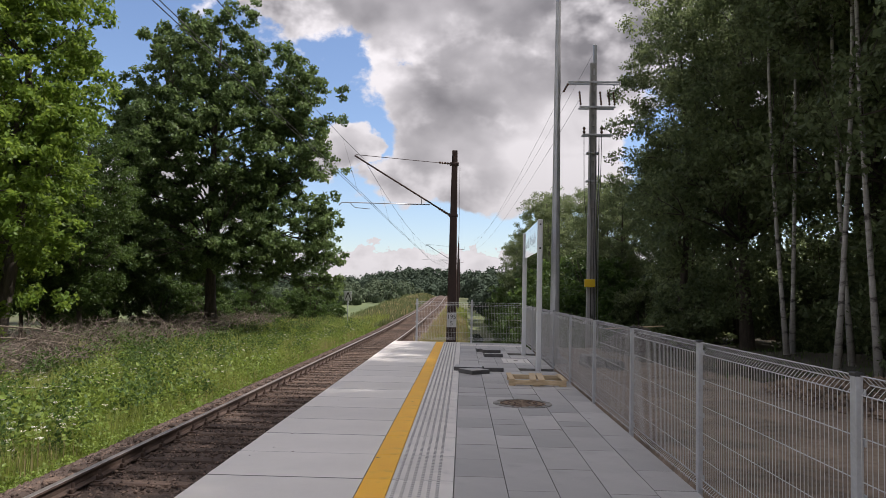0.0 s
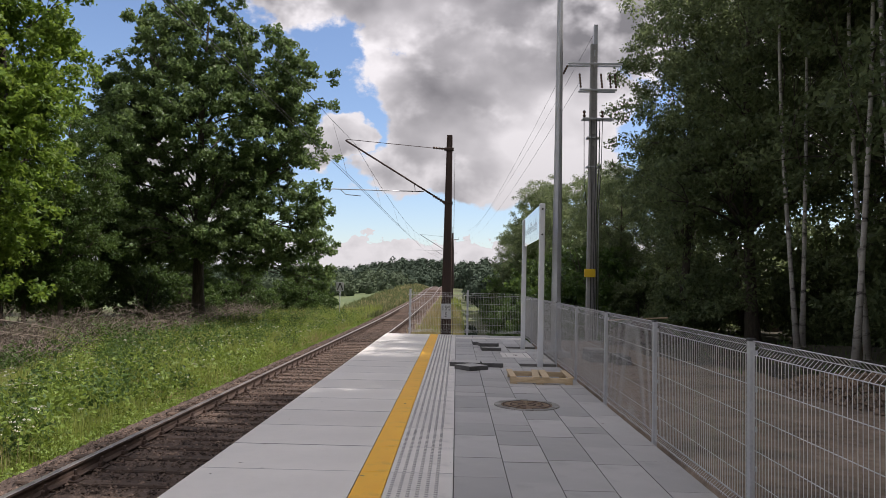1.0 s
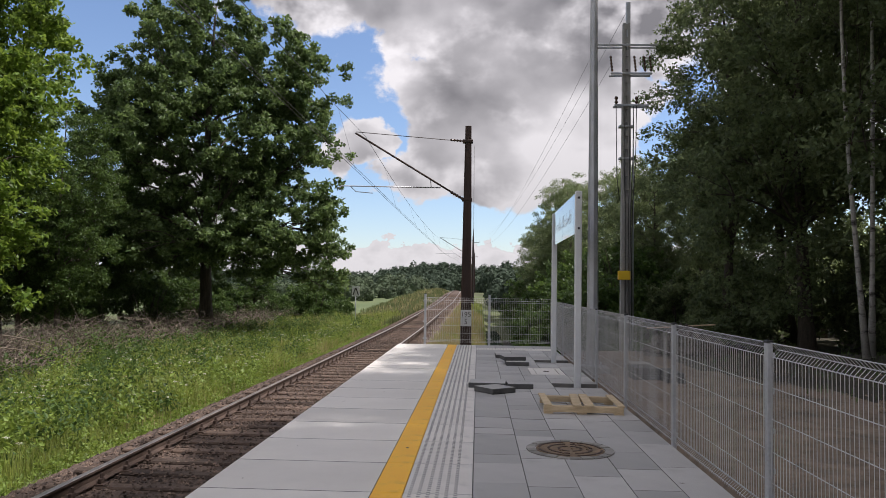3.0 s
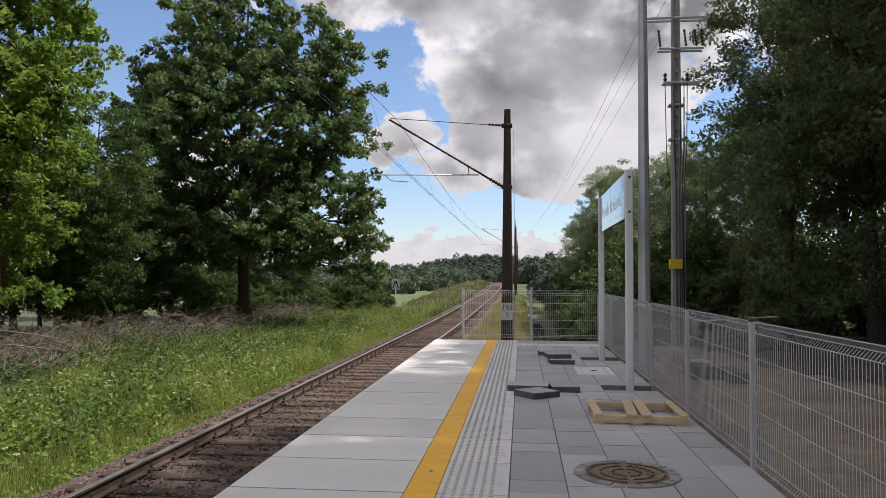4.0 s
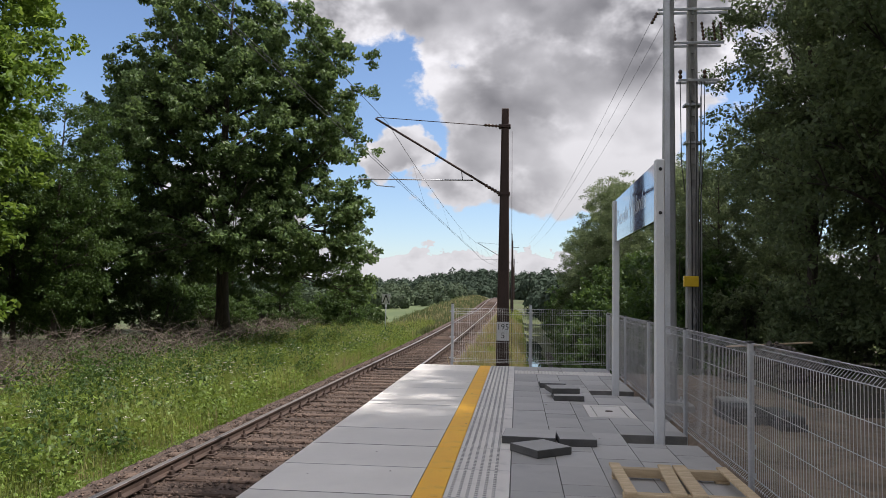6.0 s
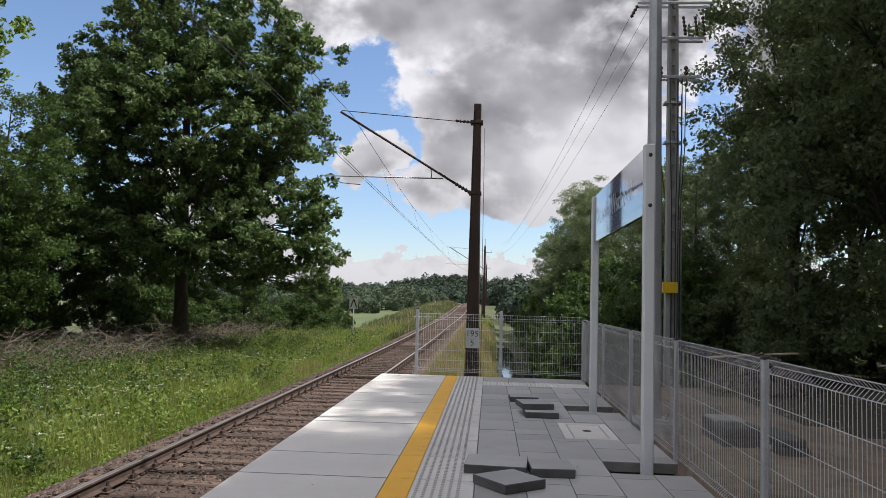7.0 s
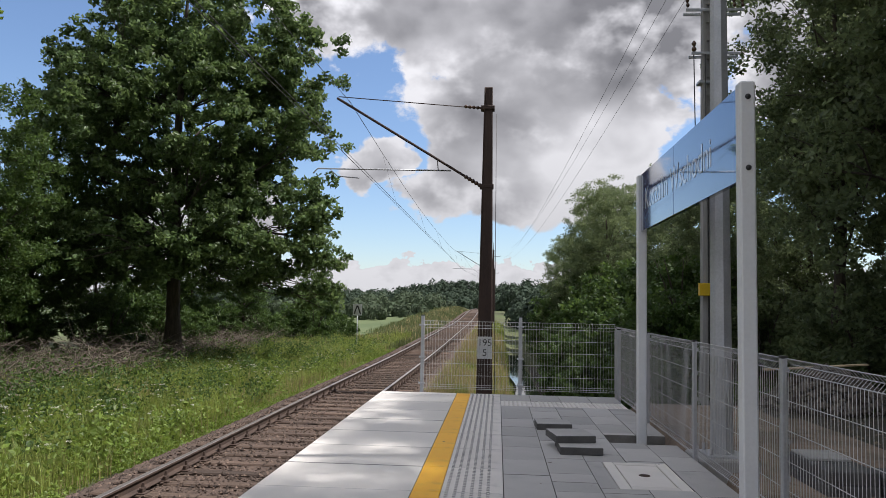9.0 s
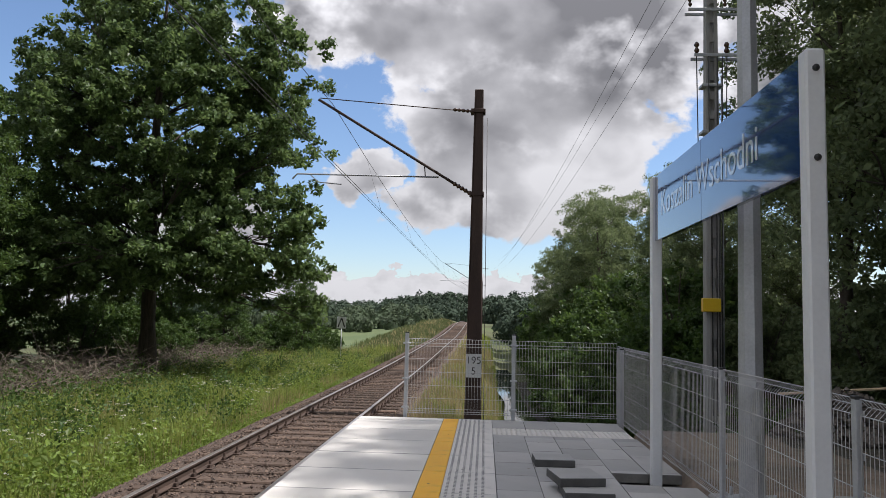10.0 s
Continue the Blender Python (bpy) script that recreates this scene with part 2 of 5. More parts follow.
M = dict(
    soil=mat("soil", (0.06, 0.06, 0.028), (0.10, 0.12, 0.042), 0.95, 0.25, 7.0, 0.5, depth=0.05, stain=(0.09, 0.15, 0.04, 0.08, 0.8)),
    # dark blotches: the soil's mottling, with dappled shade painted in
    dirt=mat("dirt", (0.13, 0.096, 0.068), (0.33, 0.25, 0.18), 0.95, 0.7, 7.0, 0.9, depth=0.08, stain=(0.048, 0.040, 0.030, 0.45, 0.95)),
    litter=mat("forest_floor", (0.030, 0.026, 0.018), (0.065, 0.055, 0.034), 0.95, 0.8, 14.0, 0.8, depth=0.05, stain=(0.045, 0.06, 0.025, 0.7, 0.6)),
    field=mat("field", (0.070, 0.105, 0.036), (0.12, 0.150, 0.056), 0.95, 0.05, 2.0, 0.2),
    slab=mat("white_concrete", (0.65, 0.62, 0.57), (0.77, 0.73, 0.675), 0.75, 2.2, 160.0, 0.12, each=0.07, depth=0.003, stain=(0.52, 0.49, 0.45, 1.1, 0.5)),
    tact=mat("tactile_concrete", (0.64, 0.61, 0.56), (0.75, 0.71, 0.66), 0.75, 3.0, 160.0, 0.1, each=0.05, depth=0.003, stain=(0.36, 0.35, 0.33, 2.5, 0.5)),
    yellow=mat("yellow_paint", (0.91, 0.45, 0.010), (0.96, 0.52, 0.016), 0.6, 3.0, 120.0, 0.1, each=0.03, depth=0.003, stain=(0.52, 0.28, 0.05, 6.0, 0.5)),
    tile=mat("grey_paving", (0.355, 0.345, 0.325), (0.49, 0.475, 0.45), 0.7, 1.3, 150.0, 0.15, each=0.17, depth=0.003, stain=(0.27, 0.26, 0.245, 1.6, 0.6)),
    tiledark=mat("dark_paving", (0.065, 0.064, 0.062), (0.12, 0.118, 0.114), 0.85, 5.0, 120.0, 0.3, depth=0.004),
    concrete=mat("concrete", (0.32, 0.315, 0.30), (0.45, 0.44, 0.42), 0.85, 2.0, 90.0, 0.25, depth=0.006, stain=(0.22, 0.21, 0.19, 1.5, 0.5)),
    sandbed=mat("sand_bed", (0.13, 0.11, 0.085), (0.24, 0.205, 0.16), 0.95, 5.0, 60.0, 0.5),
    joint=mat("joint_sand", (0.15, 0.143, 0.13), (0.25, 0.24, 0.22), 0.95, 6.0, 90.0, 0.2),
    galv=mat("galvanised_steel", (0.40, 0.41, 0.43), (0.56, 0.575, 0.60), 0.5, 3.0, 45.0, 0.03, metal=0.45),
    wire=mat("galvanised_wire", (0.48, 0.48, 0.485), (0.60, 0.60, 0.605), 0.5, 3.0, 45.0, 0.0, metal=0.4),
    white=mat("white_powder_coat", (0.66, 0.67, 0.68), (0.74, 0.75, 0.76), 0.45, 3.0, 40.0, 0.02),
    black=mat("black_plastic", (0.02, 0.02, 0.02), (0.04, 0.04, 0.04), 0.5, 3.0, 40.0, 0.0),
    rust=mat("rusty_steel", (0.050, 0.034, 0.027), (0.105, 0.068, 0.050), 0.85, 3.0, 60.0, 0.3, metal=0.1),
    railtop=mat("worn_rail_head", (0.34, 0.30, 0.27), (0.50, 0.45, 0.41), 0.38, 2.0, 50.0, 0.03, metal=0.8, stretch=(8, 0.3, 8)),
    sleeper=mat("weathered_sleeper", (0.058, 0.038, 0.028), (0.13, 0.090, 0.065), 0.95, 3.0, 30.0, 0.8, each=0.5, stretch=(1, 6, 6)),
    ballast=mat("ballast", (0.036, 0.024, 0.018), (0.090, 0.062, 0.046), 0.95, 6.0, 40.0, 0.8, island=0.4, depth=0.04),
    stone=mat("ballast_stone", (0.046, 0.032, 0.025), (0.165, 0.118, 0.090), 0.95, 6.0, 40.0, 0.3, island=0.65),
    mast=mat("tarred_mast", (0.030, 0.018, 0.014), (0.075, 0.045, 0.036), 0.75, 1.4, 30.0, 0.3, stretch=(3, 3, 0.4)),
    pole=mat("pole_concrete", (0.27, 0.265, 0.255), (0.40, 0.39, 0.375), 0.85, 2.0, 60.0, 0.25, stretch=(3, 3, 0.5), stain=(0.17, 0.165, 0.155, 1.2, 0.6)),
    bark=mat("oak_bark", (0.045, 0.036, 0.028), (0.12, 0.10, 0.08), 0.95, 3.0, 24.0, 1.0, stretch=(4, 4, 0.6), depth=0.05),
    wood=mat("pallet_wood", (0.42, 0.31, 0.18), (0.66, 0.52, 0.335), 0.85, 3.0, 40.0, 0.3, each=0.2, stretch=(2, 10, 10)),
    twig=mat("dead_twigs", (0.095, 0.078, 0.062), (0.225, 0.182, 0.145), 0.95, 2.0, 12.0, 0.3, island=0.4),
    oak=leafmat("oak_leaf", (0.070, 0.122, 0.042), (0.135, 0.200, 0.068), 0.45, 0.45, 0.45),
    ash=leafmat("ash_leaf", (0.092, 0.168, 0.022), (0.165, 0.255, 0.042), 0.5),
    birchleaf=leafmat("birch_leaf", (0.105, 0.145, 0.065), (0.165, 0.210, 0.095), 0.55),
    darkleaf=leafmat("wood_leaf", (0.100, 0.140, 0.064), (0.160, 0.205, 0.092), 0.55),
    shrub=leafmat("shrub_leaf", (0.040, 0.082, 0.018), (0.085, 0.142, 0.034), 0.4),
    grass=leafmat("grass_blade", (0.155, 0.205, 0.043), (0.280, 0.330, 0.086), 0.45, 0.4, 0.6),
    fargrass=leafmat("far_grass_blade", (0.088, 0.115, 0.042), (0.155, 0.178, 0.074), 0.35, 0.35, 0.7),
    straw=leafmat("dry_grass", (0.25, 0.22, 0.10), (0.40, 0.34, 0.17), 0.4, 0.3, 0.7),
    weed=leafmat("weed_leaf", (0.108, 0.172, 0.026), (0.195, 0.270, 0.052), 0.4),
    flower=mat("white_flower", (0.76, 0.73, 0.60), (0.84, 0.81, 0.70), 0.8, 5.0, 40.0, 0.0),
    wire_cu=mat("weathered_wire", (0.07, 0.07, 0.07), (0.14, 0.14, 0.14), 0.6, 3.0, 20.0, 0.0, metal=0.3),
    water=mat("ditch_water", (0.02, 0.025, 0.02), (0.03, 0.035, 0.028), 0.04, 1.0, 3.0, 0.03, spec=0.8),
    yplastic=mat("yellow_plastic", (0.70, 0.45, 0.01), (0.78, 0.52, 0.02), 0.5, 3.0, 40.0, 0.0),
    # bluish green: distance haze mixed into the leaf colour
    farwood=leafmat("far_wood", (0.030, 0.050, 0.032), (0.062, 0.088, 0.056), 0.1, 0.22, 0.95),
    farlight=leafmat("far_willow", (0.055, 0.082, 0.046), (0.098, 0.128, 0.074), 0.2, 0.3, 0.9),
    glaze=mat("insulator_glaze", (0.06, 0.03, 0.02), (0.09, 0.05, 0.03), 0.25, 3.0, 30.0, 0.0),
)
birch_bark = mat("birch_bark", (0.32, 0.30, 0.275), (0.46, 0.44, 0.405), 0.8, 2.0, 20.0, 0.2, stretch=(1, 1, 2.2), stain=(0.035, 0.03, 0.028, 2.4, 1.6))
M["birchbark"] = birch_bark


# ---- mesh helpers ----
def obj(name, verts, faces, material, parent=None, label="", smooth=False):
    me = bpy.data.meshes.new(name)
    me.from_pydata([tuple(v) for v in verts] if not isinstance(verts, np.ndarray) else verts.tolist(), [], faces if not isinstance(faces, np.ndarray) else faces.tolist())
    me.materials.append(M[material] if isinstance(material, str) else material)
    if smooth:
        me.polygons.foreach_set("use_smooth", [True] * len(me.polygons))
    me.update()
    ob = new(name, me)
    if parent:
        ob.parent = parent
    return tagged(ob, label)


def part(name, bm, material, parent=None, label="", smooth=False):
    me = bpy.data.meshes.new(name)
    bm.normal_update()
    bm.to_mesh(me)
    bm.free()
    me.materials.append(M[material])
    if smooth:
        me.polygons.foreach_set("use_smooth", [True] * len(me.polygons))
    ob = new(name, me)
    if parent:
        ob.parent = parent
    return tagged(ob, label)


def empty(name, label="", category="", group="", kind="", at=(0, 0, 0)):
    ob = new(name)
    ob.location = at
    return tagged(ob, label, category, group, kind)


def box(bm, x0, x1, y0, y1, z0, z1, bevel=0.0, m=None):
    r = bmesh.ops.create_cube(bm, size=1.0)
    vs = r["verts"]
    bmesh.ops.scale(bm, vec=(x1 - x0, y1 - y0, z1 - z0), verts=vs)
    bmesh.ops.translate(bm, vec=((x0 + x1) / 2, (y0 + y1) / 2, (z0 + z1) / 2), verts=vs)
    if bevel:
        es = list({e for v in vs for e in v.link_edges})
        r = bmesh.ops.bevel(bm, geom=es, offset=bevel, segments=1, affect="EDGES")
        vs = list({v for f in r["faces"] for v in f.verts} | {v for v in vs if v.is_valid})
    if m is not None:
        bmesh.ops.transform(bm, matrix=m, verts=vs)
    return bm


def boxbm(*a, **k):
    return box(bmesh.new(), *a, **k)


class Tubes:
    """Collects tapered tubes along lines of points."""

    def __init__(self):
        self.v, self.f = [], []

    def add(self, pts, radii, sides=5, cap=True):
        pts = [Vector(p) for p in pts]
        if not hasattr(radii, "__len__"):
            radii = [radii] * len(pts)
        base = len(self.v)
        d = (pts[-1] - pts[0]).normalized()
        ref = Vector((1, 0, 0)) if abs(d.x) < 0.8 else Vector((0, 0, 1))
        for i, p in enumerate(pts):
            t = (pts[min(i + 1, len(pts) - 1)] - pts[max(i - 1, 0)]).normalized()
            u = t.cross(ref).normalized()
            w = t.cross(u)
            for k in range(sides):
                a = 2 * math.pi * k / sides
                self.v.append(p + radii[i] * (math.cos(a) * u + math.sin(a) * w))
        for i in range(len(pts) - 1):
            for k in range(sides):
                a, b = base + i * sides + k, base + i * sides + (k + 1) % sides
                self.f.append((a, a + sides, b + sides, b))
        if cap:
            self.f.append(tuple(base + k for k in range(sides)))
            e = base + (len(pts) - 1) * sides
            self.f.append(tuple(e + k for k in reversed(range(sides))))
        return self

    def make(self, name, material, parent=None, label="", smooth=True):
        return obj(name, [tuple(v) for v in self.v], self.f, material, parent, label, smooth)


def rng(seed):
    return np.random.default_rng(seed)


def leaves(r, centres, size, flat=0.5, long=1.7):
    """Rhomb leaves with random turns at the given centres: verts, faces."""
    n = len(centres)
    d = r.normal(size=(n, 3))
    d /= np.linalg.norm(d, axis=1)[:, None]
    e = r.normal(size=(n, 3))
    e[:, 2] *= flat
    e -= (e * d).sum(1)[:, None] * d
    e /= np.linalg.norm(e, axis=1)[:, None]
    s = size * r.uniform(0.6, 1.3, (n, 1))
    up = np.cross(d, e)
    a = centres - d * s * long / 2
    b = centres + e * s * 0.5 + up * s * 0.12
    c = centres + d * s * long / 2
    f = centres - e * s * 0.5 + up * s * 0.12
    v = np.stack([a, b, c, f], 1).reshape(-1, 3)
    return v, np.arange(4 * n).reshape(-1, 4)


def limb(r, start, end, bend, steps=5):
    a, b = np.array(start, float), np.array(end, float)
    pts = []
    off = r.normal(size=3) * bend * np.linalg.norm(b - a)
    for i in range(steps + 1):
        k = i / steps
        pts.append(a + (b - a) * k + off * math.sin(math.pi * k) + np.array((0, 0, 0.12)) * np.linalg.norm(b - a) * k * (1 - k))
    return pts


def tree(name, seed, height, trunk_r, crown, clumps, per, size, leaf, bark, label, category="tree", clump_r=0.9, lean=(0, 0), limbs=26, forks=1, limb_bark=None):
    """crown: ellipsoids (x, y, z, rx, ry, rz) about the foot. A trunk with limbs out to the clumps of leaves."""
    r = rng(seed)
    root = empty(name, label, category)
    vol = np.array([c[3] * c[4] * c[5] for c in crown])
    which = r.choice(len(crown), clumps, p=vol / vol.sum())
    cen = []
    for w in which:
        d = r.normal(size=3)
        d /= np.linalg.norm(d)
        rad = r.uniform(0.15, 1.0) ** 0.45 * r.uniform(0.86, 1.1)
        cx, cy, cz, rx, ry, rz = crown[w]
        cen.append((cx + d[0] * rx * rad, cy + d[1] * ry * rad, cz + d[2] * rz * rad))
    cen = np.array(cen)
    cen = cen[cen[:, 2] > 0.3]
    t = Tubes()
    tl = Tubes() if limb_bark else t
    for k in range(forks):
        top = np.array((lean[0] + r.uniform(-1, 1) * (forks > 1) * 1.2, lean[1] + r.uniform(-1, 1) * (forks > 1) * 1.2, height * 0.9))
        foot = np.array(((r.uniform(-0.5, 0.5), r.uniform(-0.5, 0.5), -0.3) if forks > 1 else (0, 0, -0.3)))
        line = limb(r, foot, top, 0.03, 9)
        rr = [trunk_r * (1.5 if i == 0 else 1.0) * (1 - 0.9 * i / 9) for i in range(10)]
        t.add(line, rr, 9)
        far = cen[r.permutation(len(cen))[: limbs // forks]]
        for c in far:
            hgt = min(max(c[2] - abs(r.normal()) * 1.5 - 0.35 * math.hypot(c[0], c[1]), height * 0.27), height * 0.8)
            i = min(int(hgt / (height * 0.9) * 9), 8)
            q = np.array(line[i]) + (np.array(line[i + 1]) - np.array(line[i])) * 0.3
            pr = limb(r, q, c, 0.08, 5)
            r0 = max(rr[i] * 0.32, 0.02)
            tl.add(pr, [r0 * (1 - 0.85 * j / 5) for j in range(6)], 5)
            near = cen[np.argsort(((cen - c) ** 2).sum(1))[1:4]]
            for m in near:
                tl.add(limb(r, pr[3], m, 0.1, 3), [r0 * 0.4, r0 * 0.3, r0 * 0.2, 0.008], 4)
    t.make("trunk", bark, root)
    if limb_bark:
        tagged(tl.make("branchwork", limb_bark, root), kind="stuff")
    sub = 3
    sc = r.uniform(0.55, 1.3, (len(cen), 1))
    d = r.normal(size=(len(cen) * sub, 3))
    d /= np.linalg.norm(d, axis=1)[:, None]
    kid = np.repeat(cen, sub, 0) + d * clump_r * np.repeat(sc, sub, 0) * np.array((1, 1, 0.75)) * r.uniform(0.2, 0.95, (len(d), 1))
    pts = np.repeat(kid, max(per // sub, 1), 0)
    d = r.normal(size=pts.shape)
    d /= np.linalg.norm(d, axis=1)[:, None]
    pts = pts + d * (r.uniform(0, 1, (len(pts), 1)) ** 0.5) * clump_r * 0.48 * np.array((1, 1, 0.7))
    v, f = leaves(r, pts, size)
    obj("crown", v, f, leaf, root)
    return root


# ---- the ground ----
def smooth(a, b, x):
    k = min(max((x - a) / (b - a), 0.0), 1.0)
    return k * k * (3 - 2 * k)


def track_x(y):
    """Sideways shift of the line, which runs straight and drifts a little far off."""
    return -0.002 * max(y - 60, 0)


def track_z(y):
    """The line rises slightly to a crest far off and drops behind it."""
    if y < 36:
        return 0.0
    return 0.22 * smooth(36, 75, y) + 1.15 * smooth(72, 145, y) - 3.5 * smooth(158, 300, y)


def ground_z(x, y):
    x = x - track_x(y)
    z = -1.4
    bed = -1.0
    rise = track_z(y)
    left = smooth(-6.6, -5.0, x)
    z = -1.4 + (bed + 1.4) * left
    z += 0.85 * smooth(48, 100, y) * smooth(-17, -6.2, x) * (1 - left)
    if x > -3:
        z = bed
    ditch = smooth(-1.2, 1.6, x) * (1 - smooth(3.4, 7.0, x))
    past = smooth(22.2, 23.2, y)
    z -= 1.7 * ditch * past * (1 - smooth(70, 120, y))
    z += 0.5 * smooth(3.0, 7.0, x) * past
    z += (0.88 * smooth(2.0, 2.5, x)) * (1 - past)
    near = 1 - smooth(8, 60, abs(x + 3.4))
    z += rise * near
    z += 0.10 * noise.noise((x * 0.25, y * 0.25, 0)) * (1 if (x < -6 or x > 4) else 0.25)
    z += 1.2 * noise.noise((x * 0.02, y * 0.02, 5)) * smooth(30, 120, abs(x) + max(y - 60, 0) * 0.5) * (1 - near)
    if -1.9 < x < 2.4 and y < 22.1:
        z = -1.0
    return z


def axis(stops):
    out = []
    for (a, s), (b, _) in zip(stops, stops[1:]):
        k = max(int(round((b - a) / s)), 1)
        out += [a + (b - a) * i / k for i in range(k)]
    return out + [stops[-1][0]]


gx = axis([(-3000, 600), (-600, 120), (-120, 14), (-36, 2.0), (-18, 0.8), (-7, 0.4), (9, 0.8), (20, 2.5), (60, 14), (130, 120), (600, 600), (3000, 1)])
gy = axis([(-3000, 600), (-600, 120), (-100, 12), (-20, 1.5), (-4, 0.8), (21, 0.3), (24, 0.7), (50, 2.0), (90, 6.0), (200, 14), (320, 120), (900, 500), (3000, 1)])
gv = [(x, y, ground_z(x, y)) for y in gy for x in gx]
nx = len(gx)
gf = [(j * nx + i, j * nx + i + 1, (j + 1) * nx + i + 1, (j + 1) * nx + i) for j in range(len(gy) - 1) for i in range(nx - 1)]
ground = tagged(obj("ground", gv, gf, "soil", None, "grassy verge soil beside the railway line", True), category="ground", kind="structure")
ground.data.materials.append(M["dirt"])
ground.data.materials.append(M["field"])
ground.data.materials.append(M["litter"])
for p in ground.data.polygons:
    c = p.center
    # dark litter floor, drawn out past the trees to paint in their shade
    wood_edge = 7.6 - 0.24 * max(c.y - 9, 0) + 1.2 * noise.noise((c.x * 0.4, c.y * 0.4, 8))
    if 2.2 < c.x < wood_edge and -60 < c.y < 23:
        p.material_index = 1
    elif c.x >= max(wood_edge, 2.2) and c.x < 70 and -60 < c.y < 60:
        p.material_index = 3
    elif c.y > 62 and c.x < -9 and c.y < 320:
        p.material_index = 2

# ---- the railway ----
RAIL_Z, LX, RX = -0.55, -4.12, -2.615
track = empty("railway_track", "single railway track on weathered sleepers and ballast", "railway track", kind="structure")
ys = axis([(-16, 4.0), (28, 4.0), (180, 1)])


def rail(cx):
    prof = [(-0.07, -0.15), (0.07, -0.15), (0.07, -0.138), (0.012, -0.12), (0.012, -0.04), (0.036, -0.03), (0.036, -0.006), (0.03, 0.0), (-0.03, 0.0), (-0.036, -0.006), (-0.036, -0.03), (-0.012, -0.04), (-0.012, -0.12), (-0.07, -0.138)]
    v = [(cx + track_x(y) + px, y, RAIL_Z + track_z(y) + pz) for y in ys for px, pz in prof]
    n = len(prof)
    f = [(j * n + k, j * n + (k + 1) % n, (j + 1) * n + (k + 1) % n, (j + 1) * n + k) for j in range(len(ys) - 1) for k in range(n)]
    ob = obj("rail", v, f, "rust", track, "rusty steel rail with a worn bright head")
    ob.data.materials.append(M["railtop"])
    for i, p in enumerate(ob.data.polygons):
        if i % n in (6, 7, 8):
            p.material_index = 1
    return ob


rail(LX)
rail(RX)
R = rng(5)
slp = boxbm(-1.28, 1.28, -0.105, 0.105, -0.14, 0.0, 0.02)
sl0 = part("sleeper", slp, "sleeper", track)
sl0.location = (-3.367, -2.0, RAIL_Z - 0.165)
chair_bm = boxbm(-0.16, 0.16, -0.08, 0.08, 0, 0.02, 0.004)
box(chair_bm, 0.075, 0.12, -0.05, 0.05, 0.02, 0.075, 0.008)
box(chair_bm, -0.12, -0.075, -0.05, 0.05, 0.02, 0.075, 0.008)
bmesh.ops.create_cone(chair_bm, cap_ends=True, segments=6, radius1=0.02, radius2=0.016, depth=0.06, matrix=Matrix.Translation((0.10, 0, 0.10)))
bmesh.ops.create_cone(chair_bm, cap_ends=True, segments=6, radius1=0.02, radius2=0.016, depth=0.06, matrix=Matrix.Translation((-0.10, 0, 0.10)))
fast0 = part("rail_fastening", chair_bm, "rust", track)
fast0.location = (LX, -2.0, RAIL_Z - 0.165)


def again(ob, loc, rot=(0, 0, 0), parent=None):
    o = bpy.data.objects.new(ob.name.split(".")[0], ob.data)
    scene.collection.objects.link(o)
    o.parent = parent or ob.parent
    o.location, o.rotation_euler = loc, rot
    return o


y = -1.4
while y < 120:
    again(sl0, (-3.367 + track_x(y) + R.normal() * 0.015, y, RAIL_Z - 0.165 + track_z(y)), (0, R.normal() * 0.006, R.normal() * 0.012))
    if y < 55:
        for cx in (LX, RX):
            again(fast0, (cx + track_x(y), y, RAIL_Z - 0.165 + track_z(y)))
    y += 0.62


def stones(name, n, seed, xs, ysr, zf, size, material, parent, label):
    r = rng(seed)
    oct_v = np.array([(1, 0, 0), (-1, 0, 0), (0, 1, 0), (0, -1, 0), (0, 0, 1), (0, 0, -1)], float)
    oct_f = np.array([(0, 2, 4), (2, 1, 4), (1, 3, 4), (3, 0, 4), (2, 0, 5), (1, 2, 5), (3, 1, 5), (0, 3, 5)])
    V, F = [], []
    for i in range(n):
        yy = ysr[0] + (ysr[1] - ysr[0]) * r.uniform() ** 1.7
        xx = r.uniform(*xs)
        s = size * r.uniform(0.5, 1.4)
        v = oct_v * s * r.uniform(0.6, 1.2, (6, 3)) * np.array((1, 1, 0.7))
        a = r.uniform(0, 6.28)
        c, sn = math.cos(a), math.sin(a)
        v = v @ np.array(((c, -sn, 0), (sn, c, 0), (0, 0, 1))).T
        V.append(v + np.array((xx + track_x(yy), yy, zf(xx, yy))))
        F.append(oct_f + 6 * i)
    return tagged(obj(name, np.concatenate(V), np.concatenate(F), material, parent, label), kind="stuff")


bed_v, bed_f = [], []
bys = axis([(-16, 0.5), (60, 3.0), (180, 1)])
bxs = [-5.6, -5.1, -4.75, -4.4, -3.8, -3.2, -2.6, -2.2, -1.9, -1.4, -1.0]
bzs = [-1.15, -0.86, -0.765, -0.742, -0.75, -0.748, -0.75, -0.742, -0.765, -0.86, -1.05]
for yy in bys:
    for xx, zz in zip(bxs, bzs):
        bed_v.append((xx + track_x(yy), yy, zz + track_z(yy) + 0.02 * noise.noise((xx * 2, yy * 2, 0))))
for j in range(len(bys) - 1):
    for i in range(len(bxs) - 1):
        k = j * len(bxs) + i
        bed_f.append((k, k + 1, k + 1 + len(bxs), k + len(bxs)))
tagged(obj("ballast_bed", bed_v, bed_f, "ballast", track, "brown stained ballast bed"), kind="stuff")
def bed_z(x, y):
    return float(np.interp(x, bxs, bzs)) + track_z(y)


